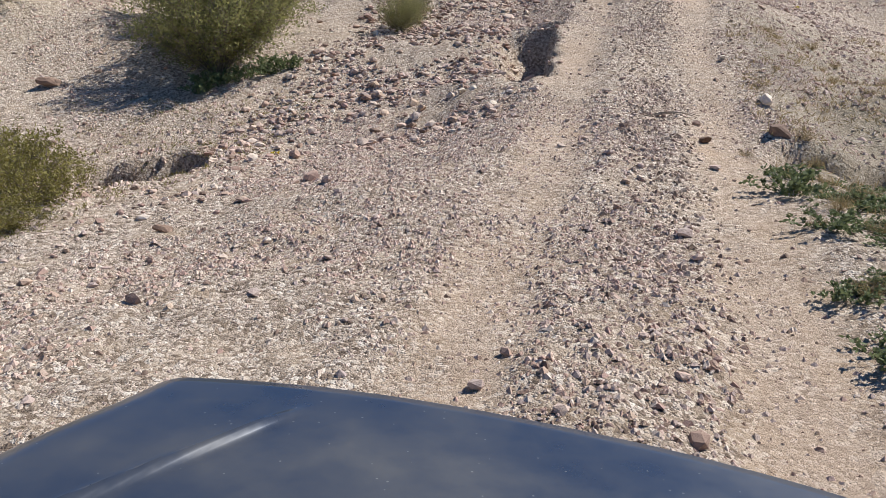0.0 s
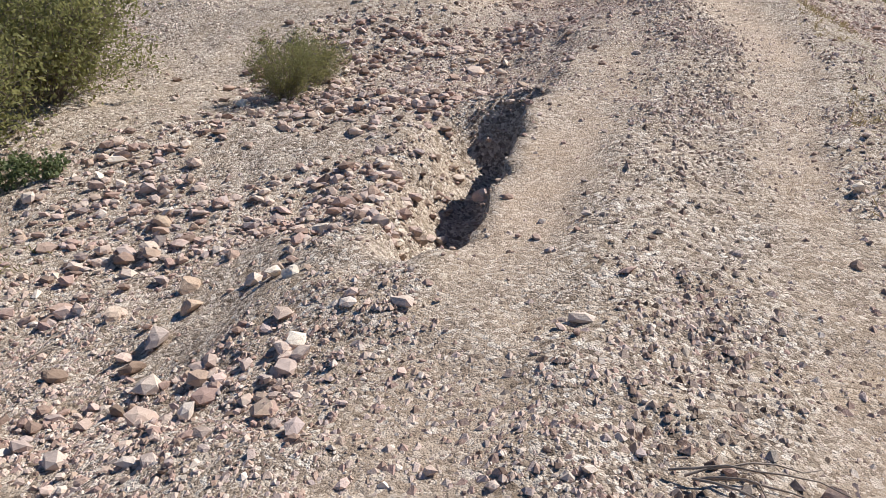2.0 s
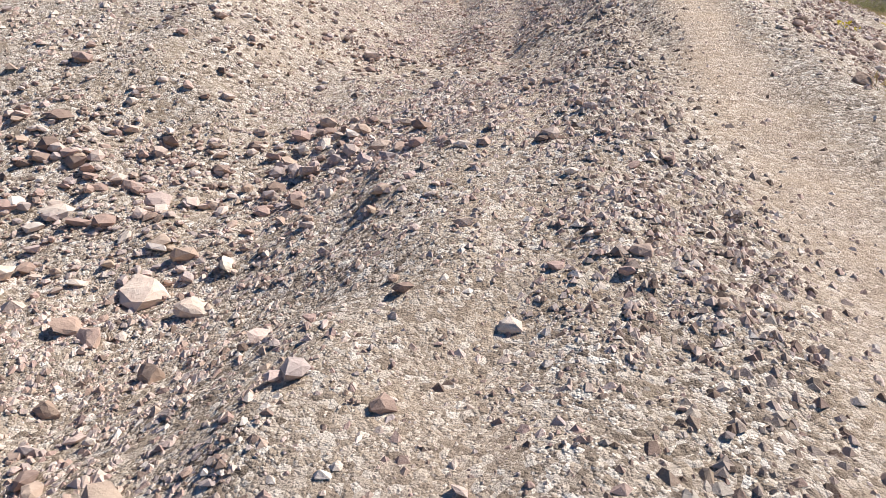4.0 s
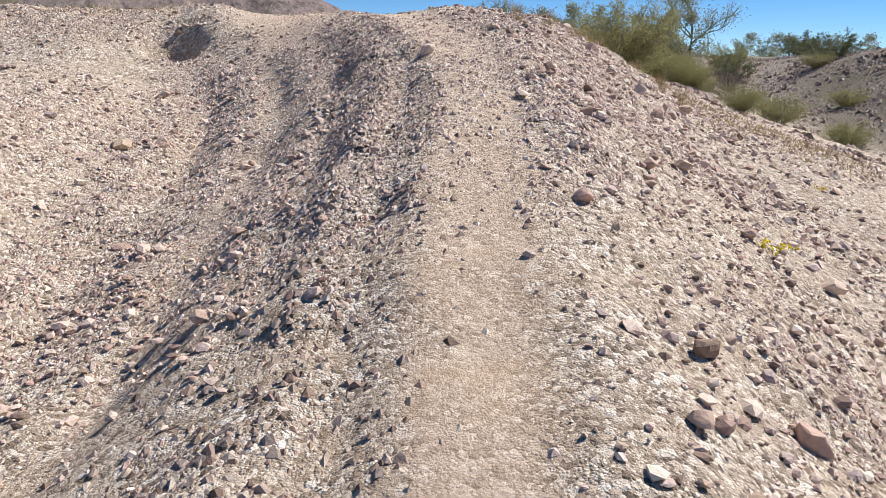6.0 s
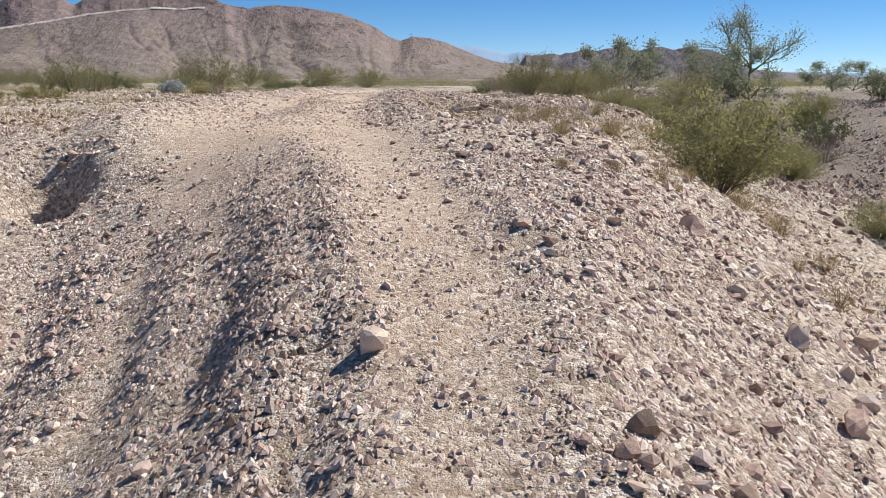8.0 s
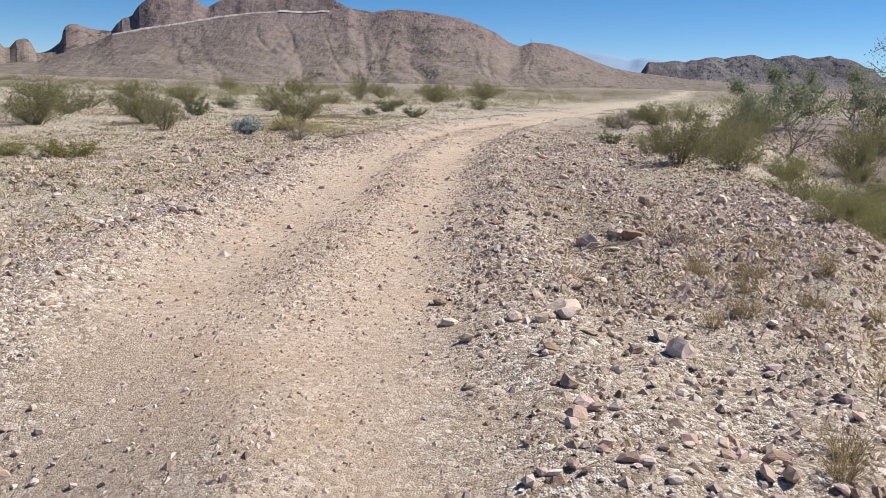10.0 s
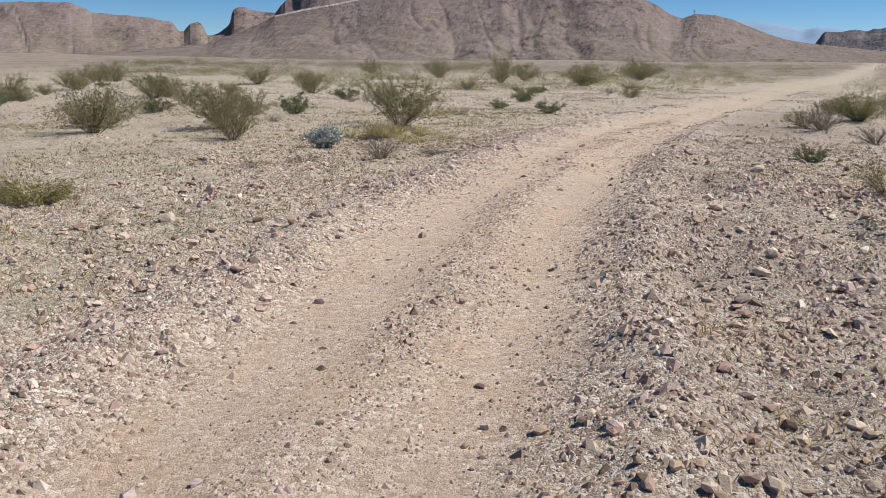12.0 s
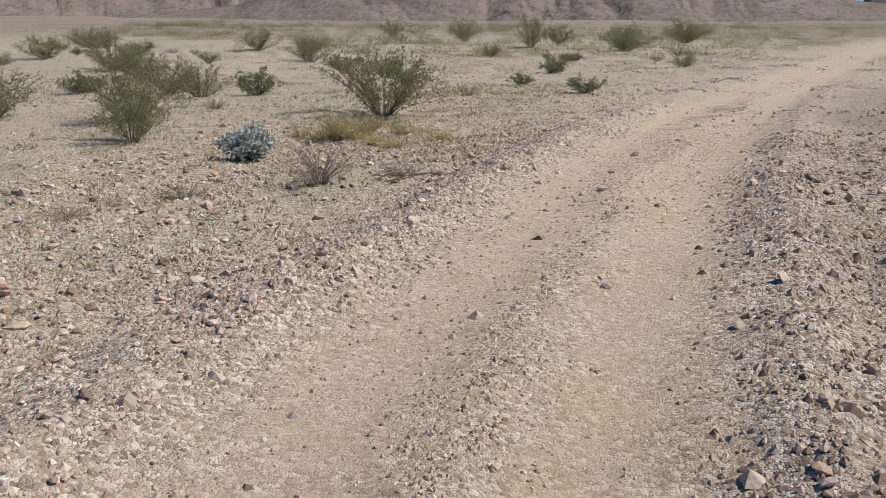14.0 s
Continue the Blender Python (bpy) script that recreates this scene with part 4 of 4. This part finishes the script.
M_PALO = leaf_material("palo_verde_leaf", (0.17, 0.19, 0.11), (0.31, 0.32, 0.21), 0.35)
tree = palo_verde("palo_verde_tree", "open crowned green barked desert tree beyond the wash", 501, 5.4, 5.0, 6)
set_down(tree, 17.4, 47.5, 1.0, 0)
small = palo_verde("palo_verde_tree", "small sparse desert tree among the wash bushes", 502, 3.0, 2.8, 5)
set_down(small, 8.0, 35.2, 1.0, 40)
placed_copies([small], [(13.4, 42.0, 1.1, 1.0), (24.5, 50.0, 1.0, 0.8), (30.0, 52.0, 1.1, 0.8), (11.0, 29.5, 0.9, 1.0), (20.5, 44.0, 0.9, 0.8), (6.0, 31.0, 0.8, 1.0)])
bare = palo_verde("dead_tree", "bare grey branched desert shrub among bushes", 503, 2.6, 2.4, 5, True)
set_down(bare, 13.6, 46.0, 1.1, 0)
placed_copies([bare], [(9.2, 30.5, 0.9, 1.0), (5.6, 25.0, 0.8, 0.9)])

# mast on the hill's shoulder
mast = tagged(new("radio_mast"), "thin grey radio mast standing on the hill", "mast")
mast.location = (-16.1, 419.0, 17.5)
co_, q = tubes([(np.array([(0, 0, 0), (0, 0, 3.0), (0, 0, 6.5)]), 0.13, 0.08)], 6)
piece("pole", co_, q, 4, M_STEM, mast)
co_, q = tubes([(np.array([(-0.9, 0, 5.6), (0, 0, 5.7), (0.9, 0, 5.6)]), 0.05, 0.05), (np.array([(-0.6, 0, 4.6), (0, 0, 4.7), (0.6, 0, 4.6)]), 0.05, 0.05)], 5)
piece("antenna", co_, q, 4, M_STEM, mast)


# ---- rocks ----
def rock_mesh(seed, mat=None):
    rng_ = np.random.default_rng(seed)
    bm = bmesh.new()
    bmesh.ops.create_icosphere(bm, subdivisions=2, radius=1.0)
    off = rng_.uniform(-50, 50, 3)
    cuts = rng_.normal(size=(11, 3))
    cuts /= np.linalg.norm(cuts, axis=1)[:, None]
    for v_ in bm.verts:
        p = np.array(v_.co)
        for c_ in cuts:
            d = p @ c_ - 0.5
            if d > 0:
                p = p - c_ * d * 0.97
        p = p * (1 + 0.22 * noise.noise(Vector(p * 1.3 + off)) + 0.08 * noise.noise(Vector(p * 4 + off)))
        v_.co = p * np.array([1.0, 0.8, 0.62])
    m_ = bpy.data.meshes.new("rock")
    bm.to_mesh(m_)
    bm.free()
    m_.materials.append(mat or M_ROCK)
    return m_


ROCKS = [rock_mesh(600 + k) for k in range(8)]
DARK_ROCKS = [rock_mesh(620 + k, M_DARK_ROCK) for k in range(3)]


def rock(k, x, y, r, label="angular tan rock lying on the gravel", group="loose rocks along the track", shapes=None):
    ob = tagged(new("rock", (shapes or ROCKS)[k % len(shapes or ROCKS)]), label, "rock", group)
    ob.location = (x, y, float(ground_z(x, y)) + r * 0.22)
    ob.rotation_euler = (0.3 * math.sin(k * 1.7), 0.3 * math.cos(k * 2.3), k * 2.1)
    ob.scale = (r, r, r)


KNOWN = [(-5.48, -9.86, 0.12), (-3.36, -5.88, 0.20), (-3.1, -6.1, 0.14), (-3.6, -6.2, 0.12), (-5.25, -11.2, 0.11), (-4.79, -11.2, 0.13), (-1.86, -13.15, 0.08), (-2.92, -13.4, 0.07), (-0.87, -12.37, 0.15),
         (-2.8, 2.13, 0.17), (-2.5, 2.3, 0.12), (-2.3, 2.5, 0.10), (-0.19, 2.15, 0.12), (0.42, 0.64, 0.09), (0.68, 1.49, 0.10), (0.86, 0.6, 0.11), (1.14, 0.02, 0.10), (-4.06, -1.02, 0.11), (-3.83, -0.8, 0.1), (-2.93, -1.5, 0.15),
         (0.79, -2.14, 0.10), (2.22, -0.38, 0.16), (1.97, 3.27, 0.16), (1.75, 3.6, 0.12), (2.2, 2.9, 0.13), (-2.97, 15.64, 0.08), (0.06, 15.1, 0.14), (-5.6, 15.3, 0.14), (-5.7, 16.8, 0.10), (-0.7, 10.7, 0.10), (0.26, 10.25, 0.17),
         (0.71, 10.4, 0.12), (0.97, 12.6, 0.13), (0.55, 10.75, 0.14), (-0.48, 16.8, 0.10), (-2.9, 24.9, 0.12), (-6.3, 17.1, 0.12), (-6.9, 17.0, 0.12)]
for k, (x, y, r) in enumerate(KNOWN):
    rock(k, x, y, r * 0.85)
for k in range(130):
    y = rs_.uniform(-19.5, 25)
    x = float(track_x(y)) + rs_.choice([rs_.uniform(-6.5, -1.3), rs_.uniform(1.2, 4.5)])
    r_ = 0.035 * (4.2 ** rs_.uniform(0, 1))
    if not (y < -13.5 and x > float(track_x(y)) + 0.8 and r_ > 0.06):
        rock(k + 40, x, y, r_)


for k in range(95):
    # broken rock lying in the eroded ditch and on its bank
    y = rs_.uniform(-13.0, -5.5)
    x = float(track_x(y)) - 1.35 - 3.6 * rs_.uniform(0, 1) ** 1.3
    rock(k + 200, x, y, 0.035 * (3.6 ** (rs_.uniform(0, 1) ** 1.3)), "pale broken rock in the eroded ditch", "broken rocks in the ditch")
for k in range(45):
    y = rs_.uniform(-3.5, 6.5)
    x = float(track_x(y)) + rs_.uniform(1.2, 4.2)
    rock(k + 320, x, y, 0.035 * (3.2 ** (rs_.uniform(0, 1) ** 1.3)), "pale flat rock on the steep bank", "rocks on the steep bank")
for k, (x, y, r) in enumerate([(-10.2, -9.7, 0.22), (-1.2, -13.65, 0.17), (-1.95, -13.75, 0.09), (-6.5, -15.9, 0.10), (0.98, 12.94, 0.15), (0.62, 10.6, 0.16), (-0.7, 10.84, 0.09), (1.2, 11.4, 0.1)]):
    rock(k + 370, x, y, r, "large reddish brown rock on gravel", "large rocks beside the track", DARK_ROCKS)


# ---- fallen branches ----
def fallen_branch(x, y, size, turn, seed, label, mat=None):
    """Dry twigs that lie together, each a part of one branch."""
    rng_ = np.random.default_rng(seed)
    root = tagged(new("fallen_branch"), label, "branch")
    for k in range(5):
        a = rng_.uniform(-0.5, 0.5) + (k % 2) * 0.4
        length = size * rng_.uniform(0.5, 1.0)
        p = np.array([rng_.uniform(0, 0.25) * size, 0, 0.02]) if k else np.array([0, 0, 0.02])
        s_ = np.linspace(0, 1, 7)[:, None]
        d = np.array([math.cos(a), math.sin(a), 0.0])
        path = p + d * s_ * length + np.array([0, 0, 0.09]) * size * np.sin(s_ * 3.0) + rng_.normal(size=(7, 3)) * 0.014 * s_
        co_, q = tubes([(path, 0.0055, 0.002)], 5)
        piece("twig", co_, q, 4, mat or M_DEAD, root, "", False)
    set_down(root, x, y, 1.0, turn, 0.01)


fallen_branch(-2.4, -13.15, 0.55, -40, 701, "thin dry forked branch lying on the track")
fallen_branch(-5.6, -11.6, 0.6, 60, 702, "tangle of dry straw coloured stalks on sand")
fallen_branch(0.15, 9.9, 0.7, 10, 703, "dry grey twigs lying among stones")
fallen_branch(0.9, 11.6, 0.6, 120, 704, "dry grey twigs lying among stones")
fallen_branch(-5.3, 21.9, 1.2, -10, 705, "long dead branch lying beside the track")


# ---- the off-road vehicle, where the drive begins ----
def paint_material():
    mat, nt, bsdf = shader("dusty_blue_paint", 0.32, 0.35, 0.5)
    pos = position(nt)
    dust = noise_tex(nt, 3.5, 6, 0.6, pos)
    specks = node(nt, "ShaderNodeTexVoronoi", Scale=42.0)
    nt.links.new(pos, specks.inputs["Vector"])
    dots = math_node(nt, "LESS_THAN", specks.outputs["Distance"], 0.07)
    col = ramp(nt, dust, [(0.35, (0.05, 0.065, 0.10)), (0.7, (0.13, 0.13, 0.13))])
    col = mix(nt, math_node(nt, "MULTIPLY", dots, 0.35), col, (0.45, 0.45, 0.43))
    nt.links.new(col, bsdf.inputs["Base Color"])
    nt.links.new(ramp(nt, dust, [(0.35, (0.25,) * 3), (0.7, (0.5,) * 3)]), bsdf.inputs["Roughness"])
    bsdf.inputs["Coat Weight"].default_value = 0.5
    bsdf.inputs["Coat Roughness"].default_value = 0.12
    return mat


def plain(name, colour, rough, metal=0.0):
    mat, nt, bsdf = shader(name, rough, metal, 0.4)
    n = noise_tex(nt, 30.0, 4, 0.6, position(nt))
    nt.links.new(mix(nt, math_node(nt, "MULTIPLY", n, 0.5), colour, tuple(min(c * 1.6 + 0.02, 1) for c in colour)), bsdf.inputs["Base Color"])
    return mat


M_PAINT, M_RUBBER, M_CHROME = paint_material(), plain("black_rubber", (0.018, 0.018, 0.018), 0.75), plain("dull_steel", (0.45, 0.45, 0.45), 0.35, 1.0)
M_LAMP, M_TRIM = plain("lamp_lens", (0.75, 0.75, 0.72), 0.1), plain("dark_trim", (0.035, 0.037, 0.04), 0.6)


def from_bm(name, bm, mat, parent, label="", bevel=0.0):
    if bevel:
        bmesh.ops.bevel(bm, geom=list(bm.edges), offset=bevel, segments=2, profile=0.6, affect="EDGES")
    m_ = bpy.data.meshes.new(name)
    bm.to_mesh(m_)
    bm.free()
    m_.polygons.foreach_set("use_smooth", [bevel > 0] * len(m_.polygons))
    m_.materials.append(mat)
    ob = new(name, m_)
    ob.parent = parent
    return tagged(ob, label)


def block(name, lo, hi, mat, parent, label="", bevel=0.02, taper=None):
    bm = bmesh.new()
    bmesh.ops.create_cube(bm, size=1.0)
    for v_ in bm.verts:
        p = [(lo[i] + hi[i]) / 2 + v_.co[i] * (hi[i] - lo[i]) for i in range(3)]
        if taper and v_.co.z > 0:
            p = [p[0] + taper[0] * (1 if v_.co.x < 0 else -1), p[1] + taper[1], p[2]]
        v_.co = p
    return from_bm(name, bm, mat, parent, label, bevel)


def drum(name, at, r, width, mat, parent, label="", hole=0.0, seg=28, bevel=0.02):
    """A round part with its axle across the vehicle."""
    prof = [(hole, -width / 2), (r - bevel, -width / 2), (r, -width / 2 + bevel), (r, width / 2 - bevel), (r - bevel, width / 2), (hole, width / 2)]
    bm = bmesh.new()
    rings = []
    for k in range(seg):
        a = 2 * math.pi * k / seg
        rings.append([bm.verts.new((at[0] + w_, at[1] + math.cos(a) * q_, at[2] + math.sin(a) * q_)) for q_, w_ in prof])
    for k in range(seg):
        a_, b_ = rings[k], rings[(k + 1) % seg]
        for i_ in range(len(prof)):
            j_ = (i_ + 1) % len(prof)
            bm.faces.new((a_[i_], a_[j_], b_[j_], b_[i_]))
    ob = from_bm(name, bm, mat, parent, label)
    return ob


def off_roader():
    car = tagged(new("off_road_vehicle"), "dusty dark blue off-road vehicle with an open windscreen on gravel", "vehicle")
    # bonnet: a crowned panel with two raised creases and rolled edges
    xs_, ys_ = np.linspace(-1, 1, 241), np.linspace(0, 1, 45)
    gs, gt = np.meshgrid(xs_, ys_)
    gs, gt = gs.ravel(), gt.ravel()
    half = 0.76 - 0.05 * smooth(0.6, 1.0, gt)
    corner = np.sqrt(np.maximum(1 - np.maximum(np.abs(gs) - 0.82, 0) ** 2 / 0.18 ** 2, 0))
    gx = half * gs
    gy = 0.22 + (0.97 - 0.10 * np.abs(gs) ** 2.5) * gt
    gz = 1.155 - 0.02 * gt - 0.025 * gs ** 2 - 0.10 * smooth(0.95, 1.0, gt) ** 2 - 0.14 * (1 - corner) - 0.02
    crease = np.exp(-((np.abs(gx) - (0.695 - 0.39 * gt)) / 0.010) ** 2) * (1 - smooth(0.78, 0.88, gt))
    top = np.stack([gx, gy, gz + 0.012 * crease], 1)
    under = np.stack([gx * 0.98, gy * 0.99, gz - 0.05], 1)
    n_ = len(top)
    i_ = (np.arange(44)[:, None] * 241 + np.arange(240)[None]).ravel()
    q_ = np.stack([i_, i_ + 1, i_ + 242, i_ + 241], 1)
    rim = np.concatenate([np.arange(241), np.arange(1, 45) * 241 + 240, 44 * 241 + np.arange(239, -1, -1), np.arange(43, 0, -1) * 241])
    side = np.stack([rim, rim + n_, np.roll(rim, -1) + n_, np.roll(rim, -1)], 1)
    piece("bonnet", np.concatenate([top, under]), np.concatenate([q_, q_[:, ::-1] + n_, side]), 4, M_PAINT, car, "dusty blue bonnet with two creases", False)
    # front and sides
    block("grille_panel", (-0.70, 0.98, 0.62), (0.70, 1.06, 1.03), M_PAINT, car)
    for k in range(7):
        block("grille_slot", (-0.36 + 0.105 * k, 1.055, 0.70), (-0.30 + 0.105 * k, 1.068, 0.94), M_TRIM, car, "", 0.004)
    for s_ in (-1, 1):
        lamp = drum("headlight", (0, 0, 0), 0.095, 0.05, M_LAMP, car, "round clear headlight", 0.0, 24, 0.015)
        lamp.matrix_local = Matrix.Translation((s_ * 0.53, 1.075, 0.82)) @ Matrix.Rotation(radians(90), 4, "Z")
        block("wing", (s_ * 0.84 - 0.13, 0.0, 0.74), (s_ * 0.84 + 0.13, 0.98, 0.88), M_PAINT, car, "", 0.04)
        block("side_panel", (s_ * 0.76 - 0.03, -2.2, 0.50), (s_ * 0.76 + 0.03, 0.20, 1.10), M_PAINT, car, "", 0.02)
        block("windscreen_pillar", (s_ * 0.72 - 0.03, 0.13, 1.08), (s_ * 0.72 + 0.03, 0.19, 1.98), M_PAINT, car, "", 0.015)
        block("roof_bar", (s_ * 0.72 - 0.03, -1.9, 1.94), (s_ * 0.72 + 0.03, 0.18, 2.0), M_TRIM, car, "", 0.015)
        block("rear_pillar", (s_ * 0.72 - 0.03, -1.95, 1.08), (s_ * 0.72 + 0.03, -1.88, 1.98), M_TRIM, car, "", 0.015)
        for y_ in (0.55, -1.75):
            tyre = drum("wheel", (s_ * 0.80, y_, 0.38), 0.38, 0.24, M_RUBBER, car, "black off-road tyre", 0.2, 32, 0.04)
            drum("rim", (s_ * 0.83, y_, 0.38), 0.21, 0.16, M_CHROME, tyre, "dull steel rim", 0.03, 24, 0.02)
    block("bumper", (-0.82, 1.08, 0.46), (0.82, 1.20, 0.62), M_TRIM, car, "", 0.025)
    block("cowl_seal", (-0.76, 0.15, 1.09), (0.76, 0.225, 1.15), M_RUBBER, car, "black rubber cowl seal", 0.012)
    block("windscreen_header", (-0.72, 0.13, 1.94), (0.72, 0.19, 2.0), M_PAINT, car, "", 0.015)
    block("dashboard", (-0.72, -0.16, 0.86), (0.72, 0.14, 1.02), M_TRIM, car, "dark plastic dashboard", 0.04)
    block("floor_pan", (-0.73, -2.2, 0.44), (0.73, 1.0, 0.50), M_TRIM, car, "", 0.01)
    block("tailgate", (-0.73, -2.25, 0.50), (0.73, -2.19, 1.10), M_PAINT, car, "", 0.02)
    for s_ in (-1, 1):
        seat = block("seat", (s_ * 0.36 - 0.24, -0.95, 0.50), (s_ * 0.36 + 0.24, -0.45, 0.82), M_TRIM, car, "", 0.05)
        block("backrest", (s_ * 0.36 - 0.23, -1.10, 0.78), (s_ * 0.36 + 0.23, -0.94, 1.36), M_TRIM, seat, "", 0.05)
    return car


vehicle = off_roader()
vehicle.matrix_world = Matrix.Translation((-4.593, -21.858, -5.112)) @ Matrix.Rotation(radians(-16.5), 4, "Z") @ Matrix.Rotation(radians(-0.1), 4, "X") @ Matrix.Rotation(radians(3.83), 4, "Y")


# ---- stones ----
stone_field("gravel", "loose angular pinkish grey gravel on the track", *scatter(310000, -3.4, 2.6, -21.5, 8.4, 0.007, 0.028, keep_gravel, 2.1), M_STONES, 0.3, True)
stone_field("gravel", "fine pale gravel on the plain", *scatter(170000, -5.5, 5.0, 4.6, 28, 0.009, 0.030, keep_gravel, 1.8), M_PLAIN, 0.3, True)
stone_field("gravel", "gravel spread over the low ground", *scatter(60000, -11, -3.4, -21, 11, 0.012, 0.045, keep_gravel, 1.9), M_STONES, 0.3, True)
stone_field("gravel", "gravel on the bank of the wash", *scatter(50000, 2.6, 9.0, -19, 24, 0.014, 0.06, keep_gravel, 1.9), M_STONES, 0.3, True)
stone_field("gravel", "gravel spread far over the plain", *scatter(50000, -22, 14, 8, 60, 0.02, 0.07, keep_gravel, 1.9), M_PLAIN, 0.3, True)
stone_field("gravel", "broken stones in drifts beside the track", *scatter(20000, -7.0, 4.6, -20.5, 26, 0.014, 0.055, keep_side, 3.0), M_STONES)
stone_field("gravel", "darker broken stones along the strip between the wheel lanes", *scatter(26000, -0.9, 0.9, -18, 6, 0.012, 0.034, keep_strip, 2.0), M_DARK, 0.3, True)
stone_field("gravel", "dark varnished stones on the far bank", *scatter(40000, 6.5, 17, 2, 36, 0.03, 0.10, keep_gravel, 2.0), M_DARK, 0.3, True)
def crown(x, y):
    """Streaks of gravel left between the wheels."""
    u = x - track_x(y)
    return np.clip(0.25 + 2.2 * fbm(u * 3.0, y * 0.35, 3, 86), 0, 1) * np.exp(-((u - 0.08) / 0.34) ** 2)


def streaks(x, y):
    """Fine gravel thrown along the wheel lanes."""
    u = x - track_x(y)
    return np.clip(0.16 + 2.6 * fbm(u * 2.6, y * 0.16, 4, 87), 0.03, 1)


def drift(seed, level, u0, u1):
    """Stones that thin out towards both sides of a strip."""
    def keep(x, y):
        u = x - track_x(y)
        mid, half = (u0 + u1) / 2, (u1 - u0) / 2
        edge = 1 - smooth(0.45, 1.0, np.abs(u - mid) / half)
        return edge * np.clip(level + 1.6 * fbm(x * 0.8, y * 0.8, 3, seed), 0, 1) * (1 - 0.7 * lanes(x, y))
    return keep


stone_field("gravel", "coarse pale stones filling the eroded ditch", *scatter(20000, -5.4, -0.7, -14, -3, 0.013, 0.075, drift(79, 0.5, -5.4, -0.7), 2.6), M_STONES)
stone_field("gravel", "broken stones covering the steep bank", *scatter(16000, 0.9, 5.0, -8, 7, 0.010, 0.045, drift(80, 0.55, 0.7, 5.2), 3.2), M_STONES)
stone_field("gravel", "broken stones on the rough side of the climb", *scatter(13000, -4.6, -0.2, -5, 8, 0.011, 0.048, drift(81, 0.5, -4.6, 0.2), 3.2), M_STONES)
stone_field("gravel", "brown coarse gravel on the track shoulder", *scatter(34000, 0.8, 5.8, 4.5, 26, 0.011, 0.040, drift(82, 0.7, 0.4, 6.6), 2.0), M_BROWN, 0.3, True)
stone_field("gravel", "loose broken stones on the plain beside the track", *scatter(5200, -7.0, -1.2, 6.0, 27, 0.022, 0.065, drift(85, 0.45, -7.8, -0.6), 2.4), M_BROWN)
stone_field("gravel", "loose brown cobbles on the track shoulder", *scatter(5200, 1.0, 6.0, 5.0, 27, 0.020, 0.060, drift(84, 0.55, 0.4, 6.8), 2.2), M_BROWN)
stone_field("gravel", "pale stones along the edge of the track bed", *scatter(12000, -2.6, -0.9, 5, 32, 0.010, 0.032, drift(83, 0.6, -2.6, -0.9), 2.0), M_STONES, 0.3, True)
stone_field("gravel", "small loose pebbles on the wheel lanes", *scatter(52000, -1.5, 1.5, 5, 34, 0.006, 0.016, streaks, 1.6), M_BROWN, 0.3, True)
stone_field("gravel", "thin gravel on the crown of the track", *scatter(34000, -0.5, 0.6, 5, 34, 0.008, 0.020, crown, 2.0), M_BROWN, 0.3, True)
stone_field("gravel", "stones thinly spread over the open desert", *scatter(30000, -30, -10, -36, 10, 0.02, 0.09, keep_gravel, 1.9), M_PLAIN, 0.3, True)
stone_field("gravel", "stones thinly spread over the open desert", *scatter(30000, 8.5, 30, -36, 6, 0.02, 0.09, keep_gravel, 1.9), M_PLAIN, 0.3, True)
